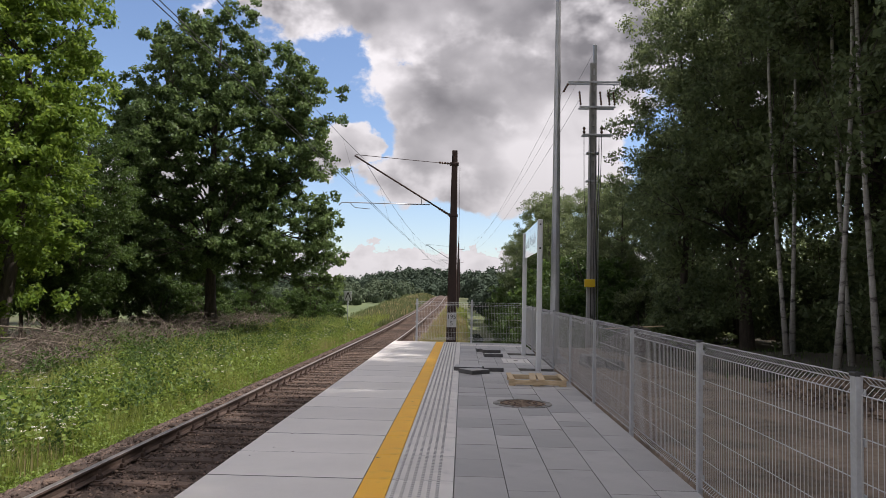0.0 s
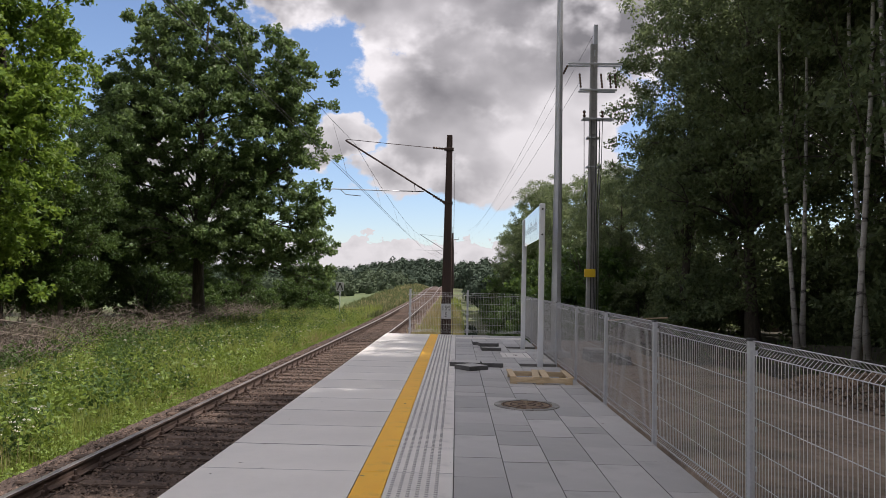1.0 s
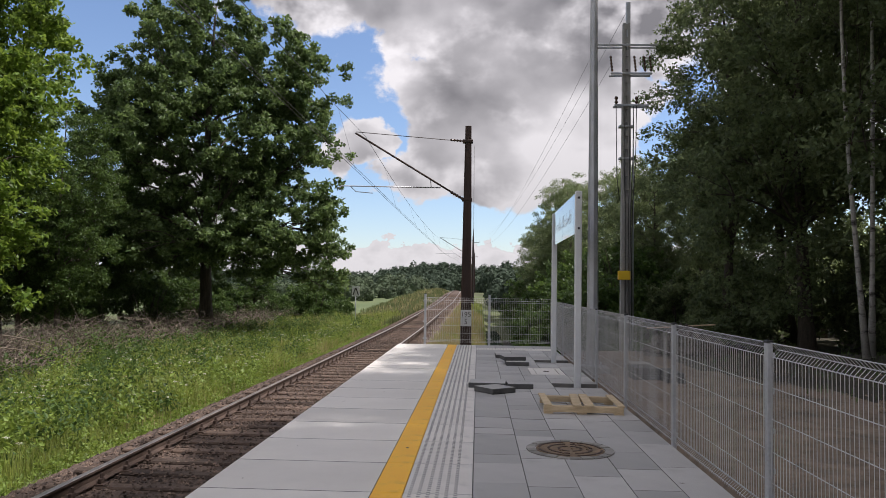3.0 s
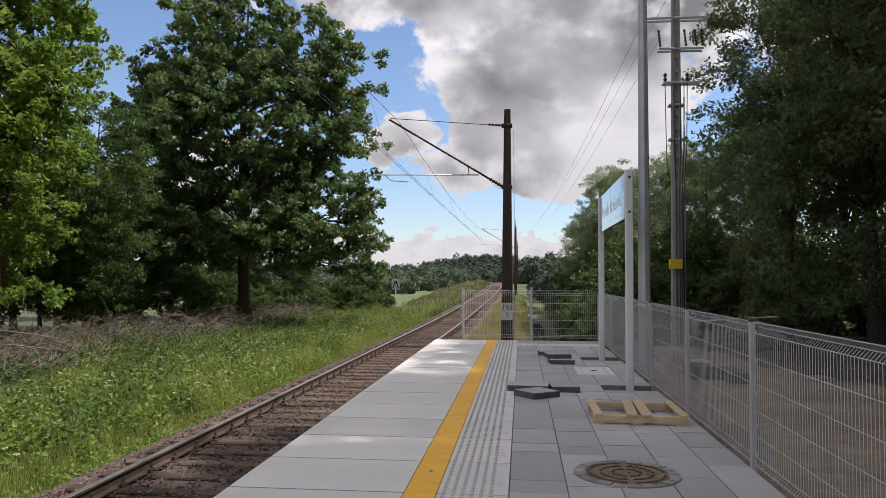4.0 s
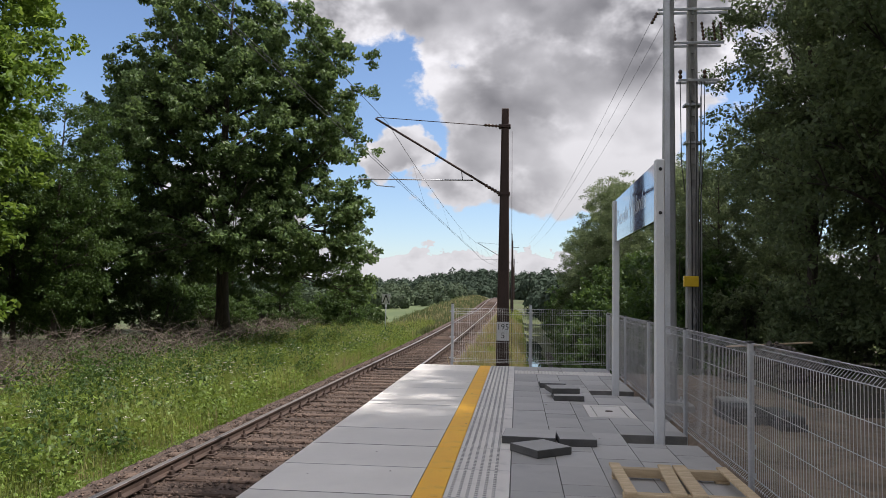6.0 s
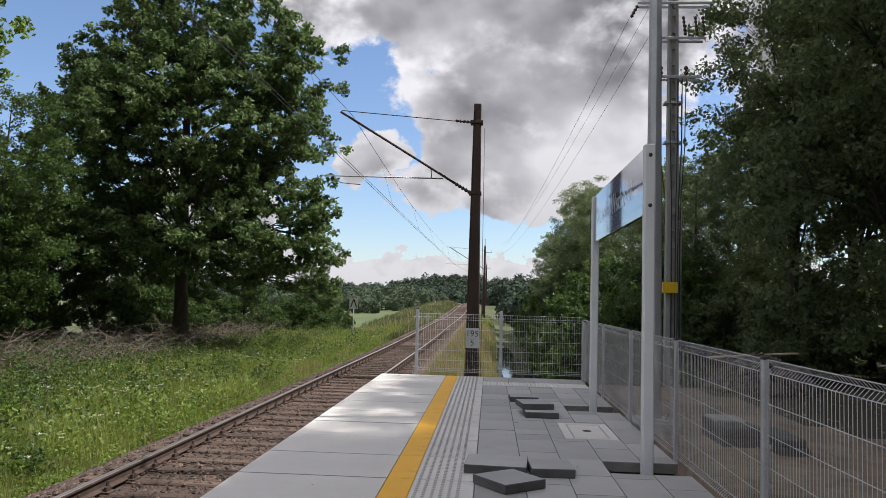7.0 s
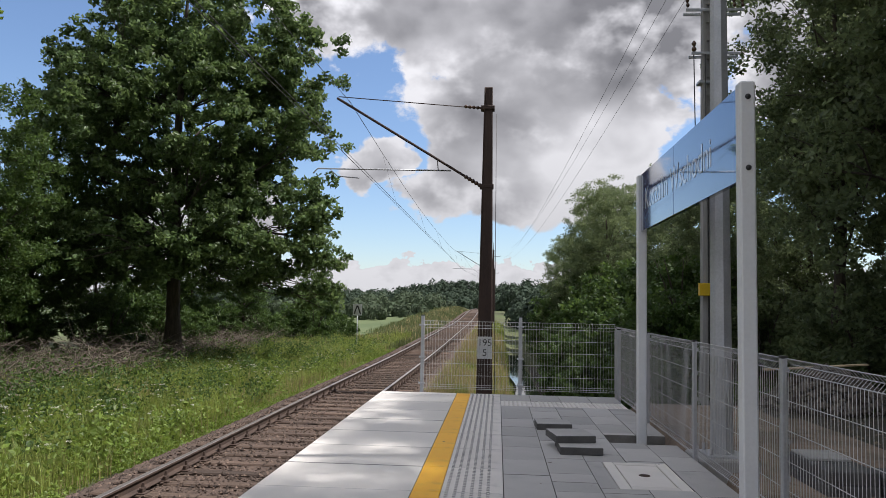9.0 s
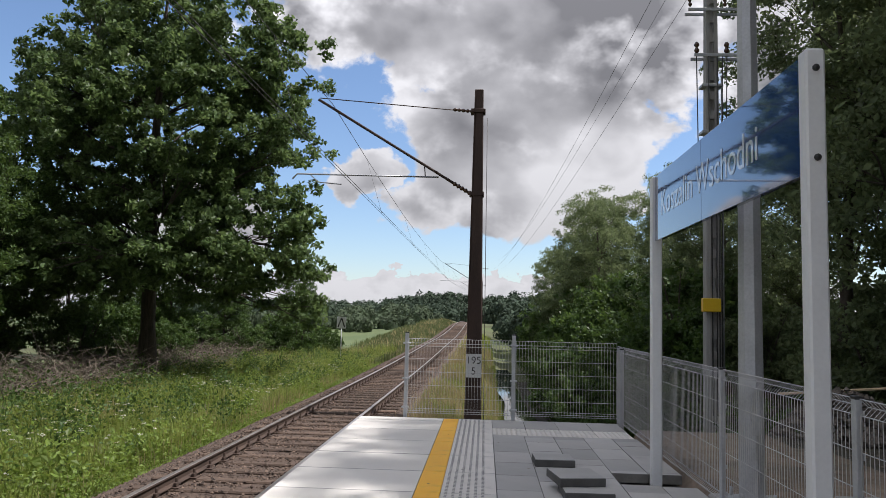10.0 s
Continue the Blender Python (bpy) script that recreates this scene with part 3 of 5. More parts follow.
stones("ballast_stones", 24000, 11, (-5.5, -1.9), (0, 50), lambda x, y: bed_z(x, y) - 0.004, 0.036, "stone", track, "loose brown and grey ballast stones")
stones("scattered_stones", 12000, 12, (-4.7, -2.0), (0, 40), lambda x, y: -0.714 + track_z(y), 0.027, "stone", track, "stones and debris lying on the sleepers")

# ---- the platform ----
END_Y, START_Y, EDGE_X, FENCE_X = 22.0, -8.0, -1.93, 2.24
platform = empty("platform", "new railway platform of pale concrete slabs and grey paving", "platform", kind="structure")
part("platform_base", boxbm(EDGE_X + 0.25, 2.2, START_Y, END_Y - 0.02, -1.3, -0.125), "joint", platform)
part("edge_wall", boxbm(EDGE_X + 0.06, EDGE_X + 0.24, START_Y, END_Y - 0.02, -1.3, -0.13), "concrete", platform, "grey concrete platform edge wall")
part("end_wall", boxbm(EDGE_X + 0.06, 2.3, END_Y - 0.015, END_Y + 0.14, -1.6, -0.015, 0.008), "concrete", platform, "grey concrete platform end wall")
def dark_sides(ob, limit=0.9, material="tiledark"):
    """Darkens all but the top: shade painted into the sides, joint sand in gaps."""
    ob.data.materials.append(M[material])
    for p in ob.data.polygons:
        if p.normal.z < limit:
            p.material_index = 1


SLAB, SLAB_0 = 0.97, -8.39
slab_bm = boxbm(EDGE_X, -0.576, 0.005, SLAB - 0.005, -0.125, 0.0, 0.0035)
slab0 = part("edge_slab", slab_bm, "slab", platform)
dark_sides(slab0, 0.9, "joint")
slab0.location.y = SLAB_0
yel0 = part("yellow_strip", boxbm(-0.573, -0.333, 0.002, SLAB - 0.002, -0.06, 0.001, 0.003), "yellow", platform, "yellow safety line strip")
yel0.location.y = SLAB_0


def tactile(w, d, x_first, cols, rows):
    bm = boxbm(0, w, 0.002, d - 0.002, -0.06, 0.0, 0.003)
    for i in range(cols):
        for j in range(rows):
            bmesh.ops.create_cone(bm, cap_ends=True, segments=8, radius1=0.0165, radius2=0.011, depth=0.007, matrix=Matrix.Translation((x_first + i * 0.07, (j + 0.5) * d / rows, 0.0035)))
    return bm


tac0 = part("tactile_slab", tactile(0.53, SLAB, 0.05, 6, 16), "tact", platform, "pale tactile slab with raised studs")
# stud sides in darker concrete: the studs' small shadows put into the colour
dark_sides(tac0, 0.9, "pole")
tac0.location = (-0.33, SLAB_0, 0)
for k in range(1, 31):
    yy = SLAB_0 + k * SLAB
    again(slab0, (0, yy, R.normal() * 0.0008))
    again(yel0, (0, yy, 0))
    again(tac0, (-0.33, yy, 0))
yy = SLAB_0 + 31 * SLAB
tail = END_Y - 0.02 - yy
dark_sides(part("edge_slab", boxbm(EDGE_X, -0.576, yy + 0.005, END_Y - 0.02, -0.125, 0.0, 0.0035), "slab", platform), 0.9, "joint")
part("yellow_strip", boxbm(-0.573, -0.333, yy + 0.002, END_Y - 0.02, -0.06, 0.001, 0.003), "yellow", platform, "yellow safety line strip")
last_tac = part("tactile_slab", tactile(0.53, tail, 0.05, 6, 5), "tact", platform, "pale tactile slab with raised studs")
# same painted shadow on these stud sides
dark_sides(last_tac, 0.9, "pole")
last_tac.location = (-0.33, yy, 0)
holes = [(1.466, 2.2, 13.5, 14.02), (1.466, 2.2, 17.5, 18.05), (1.22, 1.862, 15.22, 16.36)]
tile_mesh = {}


def tile(x0, x1, y0, y1):
    w, d = round(x1 - x0, 3), round(y1 - y0, 3)
    if (w, d) not in tile_mesh:
        tile_mesh[w, d] = part("paving_slab", boxbm(0.0016, w - 0.0016, 0.0018, d - 0.0018, -0.10, 0.0, 0.003), "tile", platform)
        o = tile_mesh[w, d]
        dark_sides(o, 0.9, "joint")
        o.location = (x0, y0, 0)
    else:
        o = again(tile_mesh[w, d], (x0, y0, R.normal() * 0.001))
    o.rotation_euler = (R.normal() * 0.0012, R.normal() * 0.0012, 0)


cols = [0.203, 0.642, 1.052, 1.466, 1.866, 2.225]
lengths = rng(15)
for ci in range(5):
    x0, x1 = cols[ci], cols[ci + 1]
    y0 = START_Y + (0.0, 0.31, 0.055, 0.14, 0.4)[ci]
    while y0 < 20.45:
        step = float(lengths.choice((0.35, 0.7, 0.7, 0.7, 1.0)))
        y1 = min(y0 + step, 20.48)
        if 20.48 - y1 < 0.1:
            y1 = 20.48
        segs = [(y0, y1)]
        for hx0, hx1, hy0, hy1 in holes:
            if x1 > hx0 + 0.1 and x0 < hx1 - 0.1:
                out = []
                for a, b in segs:
                    if b <= hy0 or a >= hy1:
                        out.append((a, b))
                    else:
                        out += [(a, hy0)] if hy0 - a > 0.06 else []
                        out += [(hy1, b)] if b - hy1 > 0.06 else []
                segs = out
        for a, b in segs:
            tile(x0, x1, a, b)
        y0 = y1
for a in ((1.052, 1.217, 15.22, 16.36),):
    tile(*a)
e_tac = part("tactile_slab", tactile(0.49, 0.62, 0.06, 6, 10), "tact", platform, "pale tactile slab with raised studs")
e_tac.location = (0.203, 20.5, 0)
for k in range(1, 4):
    again(e_tac, (0.203 + 0.5 * k, 20.5, 0))
x0 = 0.203
while x0 < 2.0:
    tile(x0, x0 + 0.5, 21.13, 21.96)
    x0 += 0.5

# ---- fence ----
def mesh_panel(width, height=1.205):
    """Welded wire panel with folded beads, standing along x from 0 to width, folds towards -y."""
    t = Tubes()
    n = int(width / 0.05)
    zs = [(0.0, 0.0), (0.015, 0.0), (0.05, 0.036), (0.085, 0.0), (0.60, 0.0), (1.11, 0.0), (1.16, 0.045), (height, 0.0)]
    for i in range(n + 1):
        x = 0.01 + (width - 0.02) * i / n
        t.add([(x, -d, z) for z, d in zs], 0.0024, 4, False)
    for z, d in ((0.015, 0), (0.05, 0.036), (0.085, 0), (0.255, 0), (0.465, 0), (0.685, 0), (0.90, 0), (1.11, 0), (1.16, 0.045), (height, 0)):
        t.add([(0.0, -d - 0.004, z), (width, -d - 0.004, z)], 0.0034, 4, False)
    return t


def fence_post(parent, height, foot=-0.02):
    p = part("post", boxbm(-0.03, 0.03, -0.02, 0.02, foot, height, 0.004), "galv", parent)
    part("cap", boxbm(-0.033, 0.033, -0.023, 0.023, height - 0.01, height + 0.012, 0.004), "black", parent, "black plastic post cap")
    return p


bay = empty("fence_bay", "galvanised welded mesh fence panel with its steel post", "fence", "mesh fence bays")
mesh_panel(2.45).make("mesh_panel", "wire", bay, smooth=False).location = (0.035, 0.0, 0.03)
fence_post(bay, 1.24, -0.3)
for z in (0.12, 0.36, 0.63, 0.90, 1.15):
    c = part("clip", boxbm(-0.036, 0.042, -0.032, -0.02, -0.018, 0.018, 0.003), "galv", bay)
    c.location.z = z
    b = Tubes().add([(0.036, -0.03, 0), (0.036, -0.05, 0)], 0.008, 6).make("bolt", "galv", bay)
    b.location.z = z
turn90 = pose(0, 0, 0, 0, 0, 90)
bays = [4.1 + 2.52 * k for k in range(-4, 7)]
bay.matrix_basis = pose(FENCE_X, bays[0], 0, 0, 0, 90)
for yb in bays[1:]:
    copy_thing(bay, pose(FENCE_X, yb, 0, 0, 0, 90))
last = empty("fence_corner", "galvanised corner fence post with a narrow mesh panel", "fence", "mesh fence bays", at=(FENCE_X, 21.74, 0))
fence_post(last, 1.2, -0.3)
mesh_panel(0.36).make("mesh_panel", "wire", last, smooth=False).matrix_basis = pose(0, 0.03, 0.03, 0, 0, 90)
endf = empty("end_fence", "galvanised mesh fence closing the end of the platform", "fence", at=(0, END_Y + 0.19, 0))
for px in (-1.23, 0.55, 2.27):
    tall = 1.375 if px < 2 else 1.22
    p = part("post", boxbm(-0.03, 0.03, -0.02, 0.02, -0.75, tall, 0.004), "galv", endf)
    p.location.x = px
    c = part("cap", boxbm(-0.032, 0.032, -0.022, 0.022, tall - 0.01, tall + 0.01, 0.003), "black", endf)
    c.location.x = px
mesh_panel(1.72, 1.23).make("mesh_panel", "wire", endf, smooth=False).location = (-1.2, -0.02, 0.045)
mesh_panel(1.66, 1.23).make("mesh_panel", "wire", endf, smooth=False).location = (0.58, -0.02, 0.045)
for px in (-1.23, 0.55):
    for z in (0.15, 0.62, 1.2):
        c = part("clip", boxbm(-0.06, 0.06, -0.05, -0.02, -0.015, 0.015, 0.003), "galv", endf)
        c.location = (px, 0, z)

# ---- name board ----
sign_blue = mat("blue_enamel", (0.012, 0.045, 0.17), (0.016, 0.055, 0.20), 0.06, 2.0, 30.0, 0.0, spec=0.9)
sign_blue.node_tree.nodes["Principled BSDF"].inputs["Coat Weight"].default_value = 1.0
sign_blue.node_tree.nodes["Principled BSDF"].inputs["Coat Roughness"].default_value = 0.03
M["signblue"] = sign_blue
M["signwhite"] = mat("white_enamel", (0.70, 0.71, 0.72), (0.78, 0.79, 0.80), 0.06, 2.0, 30.0, 0.0, spec=0.9)
M["signwhite"].node_tree.nodes["Principled BSDF"].inputs["Coat Weight"].default_value = 1.0
M["signwhite"].node_tree.nodes["Principled BSDF"].inputs["Coat Roughness"].default_value = 0.03
board = empty("name_board", "blue station name board on two white posts", "sign", at=(1.88, 13.85, 0))
for dy in (0.0, 3.9):
    p = part("post", boxbm(-0.055, 0.055, -0.055, 0.055, -0.35, 3.21, 0.012), "white", board, "white powder-coated steel post")
    p.location.y = dy
    for z in (2.585, 3.095):
        b = Tubes().add([(0.0, -0.054, z), (0.0, -0.064, z)], 0.02, 10).make("bolt", "black", board)
        b.location.y = dy
for a, b in ((0.06, 2.118), (2.122, 3.84)):
    part("panel", boxbm(-0.022, 0.022, a, b, 2.51, 3.21, 0.004), "signblue", board, "glossy blue enamelled panel")
txt = bpy.data.curves.new("lettering", "FONT")
txt.body, txt.size, txt.extrude, txt.align_x, txt.align_y = "Koszalin Wschodni", 0.36, 0.001, "CENTER", "CENTER"
tmp = new("lettering", txt)
letter_mesh = bpy.data.meshes.new_from_object(tmp.evaluated_get(bpy.context.evaluated_depsgraph_get()))
bpy.data.objects.remove(tmp)
letter_mesh.polygons.foreach_set("use_smooth", [False] * len(letter_mesh.polygons))
letter_mesh.materials.clear()
letter_mesh.materials.append(M["signwhite"])
lt = new("lettering", letter_mesh)
lt.parent = board
lt.matrix_basis = pose(-0.0245, 2.18, 2.86, 90, 0, -90)
tagged(lt, "white lettering")

# ---- lamp mast behind the fence ----
lamp = empty("lamp_mast", "tall tapered galvanised lamp mast on a bolted base", "lamp post", at=(2.59, 16.95, 0))
Tubes().add([(0, 0, 0.02), (0, 0, 11.5)], [0.125, 0.05], 8).make("pole", "galv", lamp, smooth=False)
part("base_plate", boxbm(-0.2, 0.2, -0.2, 0.2, 0.0, 0.025, 0.005), "galv", lamp)
part("footing", boxbm(-0.32, 0.32, -0.32, 0.32, -0.5, 0.0, 0.02), "concrete", lamp)
part("hatch", boxbm(-0.045, 0.045, -0.121, -0.112, 0.62, 1.0, 0.006), "galv", lamp)
for sx in (-0.15, 0.15):
    for sy in (-0.15, 0.15):
        Tubes().add([(sx, sy, 0.02), (sx, sy, 0.10)], 0.016, 6).make("bolt", "galv", lamp)

# ---- catenary mast ----
mast = empty("catenary_mast", "dark tarred catenary mast with a bracket arm over the track", "mast", at=(-0.19, 28.3, -2.0))


def taper(w0, w1, z0, z1):
    bm = bmesh.new()
    r = bmesh.ops.create_cone(bm, cap_ends=True, segments=4, radius1=w0 * 0.7071, radius2=w1 * 0.7071, depth=z1 - z0, matrix=Matrix.Translation((0, 0, (z0 + z1) / 2)) @ Matrix.Rotation(radians(45), 4, "Z"))
    bmesh.ops.bevel(bm, geom=bm.edges[:], offset=0.015, segments=1, affect="EDGES")
    return bm


part("column", taper(0.46, 0.22, -0.5, 9.4), "mast", mast)
for sx in (-1, 1):
    for sy in (-1,):
        t = Tubes().add([(sx * 0.20, sy * 0.215, 0.0), (sx * 0.09, sy * 0.115, 9.38)], 0.018, 4)
        t.make("flange", "mast", mast, smooth=False)


def insulator(parent, a, b, rad=0.06, discs=5):
    a, b = Vector(a), Vector(b)
    t = Tubes()
    pts, rr = [], []
    for i in range(discs):
        for k, q in ((0.0, 0.45), (0.35, 1.0), (0.55, 1.0), (0.95, 0.45)):
            pts.append(a + (b - a) * ((i + k) / discs))
            rr.append(rad * q)
    return t.add(pts, rr, 8).make("insulator", "glaze", parent)


Z0 = 2.0
Tubes().add([(-0.14, 0, 4.72 + Z0), (-1.35, 0, 5.46 + Z0), (-4.12, 0, 7.13 + Z0)], 0.035, 8).make("cantilever_tube", "mast", mast)
Tubes().add([(-0.10, 0, 6.84 + Z0), (-4.08, 0, 7.17 + Z0)], 0.013, 6).make("tie_rod", "mast", mast)
Tubes().add([(-0.98, 0, 5.15 + Z0), (-4.6, 0, 5.19 + Z0), (-4.72, 0, 5.06 + Z0)], 0.022, 6).make("registration_tube", "galv", mast)
Tubes().add([(-1.35, 0, 5.46 + Z0), (-1.32, 0, 5.17 + Z0)], 0.014, 5).make("hanger", "mast", mast)
Tubes().add([(-4.25, 0, 5.16 + Z0), (-4.05, 0, 4.98 + Z0), (-3.45, 0, 4.93 + Z0)], 0.015, 5).make("steady_arm", "galv", mast)
insulator(mast, (-0.16, 0, 4.74 + Z0), (-0.62, 0, 5.01 + Z0))
insulator(mast, (-0.13, 0, 6.85 + Z0), (-0.66, 0, 6.90 + Z0), 0.05)
for z in (4.72, 6.84):
    p = part("clamp", boxbm(-0.2, 0.17, -0.16, 0.16, z + Z0 - 0.05, z + Z0 + 0.05, 0.01), "mast", mast)
plate = part("kilometre_plate", boxbm(-0.19, 0.19, -0.235, -0.222, 0.19 + Z0, 0.76 + Z0, 0.003), "white", mast, "white kilometre plate")


def lettering(body, size, m, parent, material):
    c = bpy.data.curves.new("lettering", "FONT")
    c.body, c.size, c.extrude, c.align_x, c.align_y = body, size, 0.001, "CENTER", "CENTER"
    o = new("lettering", c)
    me = bpy.data.meshes.new_from_object(o.evaluated_get(bpy.context.evaluated_depsgraph_get()))
    bpy.data.objects.remove(o)
    me.polygons.foreach_set("use_smooth", [False] * len(me.polygons))
    me.materials.clear()
    me.materials.append(M[material])
    l = new("lettering", me)
    l.parent = parent
    l.matrix_basis = m
    return l


lettering("195", 0.25, pose(0, -0.2375, 0.6 + Z0, 90, 0, 0), plate, "black")
lettering("5", 0.25, pose(0, -0.2375, 0.34 + Z0, 90, 0, 0), plate, "black")
Tubes().add([(0.22, 0.05, 6.7 + Z0), (0.24, 0.05, 3.0 + Z0), (0.27, 0.05, 0.2)], 0.008, 4).make("earth_wire", "wire_cu", mast)

# ---- overhead wires ----
overhead = empty("overhead_line", "overhead contact wire with its carrier wire and droppers", "overhead line")
CY = [-38.0, 28.3, 94.0, 160.0]


def carrier(k, span, top=7.02, sag=0.95):
    return top - sag * 4 * k * (1 - k)


con, car = [], []
for a, b in zip(CY, CY[1:]):
    for i in range(12):
        k = i / 12
        yy = a + (b - a) * k
        con.append((-3.45 + 0.1 * math.sin(yy * 0.05) + track_x(yy), yy, 4.92 + track_z(yy)))
        car.append((-3.95 + track_x(yy) + 0.6 * k * (1 - k), yy, carrier(k, b - a) + track_z(yy)))
        if i % 2 == 1:
            Tubes().add([con[-1], car[-1]], 0.004, 3).make("dropper", "wire_cu", overhead)
Tubes().add(con, 0.0085, 4).make("contact_wire", "wire_cu", overhead)
Tubes().add([(x + 0.06, y2, z + 0.02) for x, y2, z in con], 0.0085, 4).make("contact_wire", "wire_cu", overhead)
Tubes().add(car, 0.0095, 4).make("carrier_wire", "wire_cu", overhead)
for ym, zz in ((94.0, 0.0), (160.0, 0.0)):
    m2 = empty("catenary_mast", "distant dark catenary mast with a bracket arm", "mast", at=(-0.35 + track_x(ym), ym, -2.0 + track_z(ym)))
    part("column", taper(0.42, 0.19, 0.0, 9.4), "mast", m2)
    Tubes().add([(-0.14, 0, 6.72), (-4.12, 0, 9.13)], 0.035, 6).make("cantilever_tube", "mast", m2)
    Tubes().add([(-0.1, 0, 8.84), (-4.1, 0, 9.17)], 0.013, 5).make("tie_rod", "mast", m2)
    Tubes().add([(-1.0, 0, 7.15), (-4.6, 0, 7.19)], 0.022, 5).make("registration_tube", "galv", m2)
    Tubes().add([(0.12, 0, 8.6), (0.75, 0, 8.6), (0.75, 0, 9.0)], 0.03, 5).make("side_bracket", "mast", m2)
    Tubes().add([(0, 0, 9.3), (0, 0, 10.2)], 0.03, 5).make("top_spike", "mast", m2)

# ---- power pole ----
PX, PY = 5.21, 27.0
pp = empty("power_pole", "slotted concrete power pole with cross arms and down cables", "utility pole", at=(PX, PY, -0.4))
bm = bmesh.new()
box(bm, -0.19, -0.07, -0.14, 0.14, -0.6, 11.1)
box(bm, 0.07, 0.19, -0.14, 0.14, -0.6, 11.1)
box(bm, -0.072, 0.072, -0.03, 0.03, -0.6, 11.08)
for i in range(24):
    z = 0.3 + i * 0.46
    box(bm, -0.075, 0.075, -0.11, 0.11, z, z + 0.2)
for v in bm.verts:
    v.co.x *= 1 - 0.035 * max(v.co.z, 0)
    v.co.y *= 1 - 0.02 * max(v.co.z, 0)
part("shaft", bm, "pole", pp)
part("top_extension", boxbm(-0.01, 0.13, -0.08, 0.08, 10.2, 11.85, 0.01), "galv", pp)
for z, xa, xb in ((10.32, -1.0, 1.05), (9.33, -0.55, 0.85), (8.24, -0.42, 0.75)):
    part("cross_arm", boxbm(xa, xb, -0.17, -0.13, z - 0.035, z + 0.035, 0.006), "galv", pp)
    part("cross_arm", boxbm(xa, xb, 0.13, 0.17, z - 0.035, z + 0.035, 0.006), "galv", pp)
insulator(pp, (-1.0, -0.15, 10.25), (-1.18, -0.15, 9.9), 0.05, 4)
for xx in (-0.5, 0.3, 0.62, 0.82):
    insulator(pp, (xx, -0.15, 9.4), (xx - 0.06, -0.15, 9.95), 0.045, 5)
for xx in (-0.36, 0.12 + 0.2):
    insulator(pp, (xx, -0.15, 8.28), (xx, -0.15, 8.55), 0.06, 2)
for xx in (-0.05, 0.05, 0.11, 0.16):
    Tubes().add([(xx * 2, -0.17, 8.2), (xx * 1.8, -0.16, 6.2), (xx * 1.2, -0.19, 4.9), (xx, -0.18, 3.0), (xx, -0.17, 0.0)], 0.014, 5).make("cable", "black", pp)
Tubes().add([(0.25, 0, 7.8), (0.25, 0, 0.0)], 0.022, 6).make("conduit", "galv", pp)
Tubes().add([(-0.36, -0.12, 8.3), (-0.33, -0.13, 5.8), (-0.24, -0.15, 5.0)], 0.014, 5).make("cable", "black", pp)
part("junction_box", boxbm(-0.30, 0.10, -0.32, -0.17, 2.3, 2.6, 0.01), "yplastic", pp, "yellow marker box")
part("bracket", boxbm(-0.24, 0.24, -0.16, 0.16, 6.4, 6.46, 0.004), "galv", pp)
part("bracket", boxbm(-0.24, 0.24, -0.16, 0.16, 7.5, 7.56, 0.004), "galv", pp)
feeder = empty("feeder_wires", "thin power wires hung from the power pole", "power line")
for a, b in (((PX - 1.1, PY - 0.1, 9.75), (1.0, 120, 8.6)), ((PX - 0.5, PY - 0.1, 9.3), (1.6, 120, 8.4)), ((PX + 0.1, PY - 0.1, 11.3), (1.9, 120, 10.0))):
    pts = []
    for i in range(13):
        k = i / 12
        pts.append((a[0] + (b[0] - a[0]) * k, a[1] + (b[1] - a[1]) * k, a[2] + (b[2] - a[2]) * k - 2.6 * 4 * k * (1 - k) * 0.5))
    Tubes().add(pts, 0.0065, 4).make("wire", "wire_cu", feeder)

# ---- trees ----
oak = tree("oak_tree", 21, 19.6, 0.34, [(0, 0, 11.0, 5.6, 5.5, 4.6), (-0.8, 0, 16.0, 3.4, 3.4, 3.0), (-3.6, 0.5, 13.0, 2.8, 3.2, 2.4), (3.4, 0, 14.4, 2.6, 3.0, 2.4), (-5.0, 0, 9.6, 2.6, 3.2, 2.4), (4.6, 0, 10.4, 2.6, 3.4, 2.4), (6.2, -0.5, 13.2, 1.5, 1.6, 1.5), (-4.2, 0, 6.0, 3.2, 3.6, 2.2), (4.4, -1, 6.2, 3.2, 3.6, 2.4), (0, -2, 6.0, 3.6, 3.4, 2.2), (6.0, 0.5, 4.0, 1.6, 2.4, 2.0), (-2.4, -2, 4.4, 3.4, 3.0, 1.5), (2.8, -2, 4.6, 3.2, 3.0, 1.5), (-6.4, 0.5, 11.4, 1.6, 1.8, 1.5), (1.6, -1, 18.0, 1.5, 1.5, 1.4), (-3.0, 0, 16.6, 1.5, 1.6, 1.4)], 1250, 125, 0.135, "oak", "bark", "large dark green oak on the grassy verge", clump_r=0.72, limbs=70)
oak.matrix_basis = pose(-14.6, 42.0, -1.4)
oak.scale = (1.05, 1.05, 1.05)
ash = tree("ash_tree", 22, 17.0, 0.3, [(0, 0, 10.5, 3.6, 4.2, 4.4), (0.2, -1, 4.6, 3.0, 3.8, 3.2), (-0.5, 0, 15, 3.0, 3.2, 2.6), (2.2, 0.6, 12.6, 2.0, 2.4, 1.8), (1.8, -1.5, 8.0, 2.4, 2.4, 2.0)], 520, 120, 0.125, "ash", "bark", "bright green leafy tree at the edge of the verge", clump_r=0.8, limbs=50)
ash.matrix_basis = pose(-17.0, 25.0, -1.4)
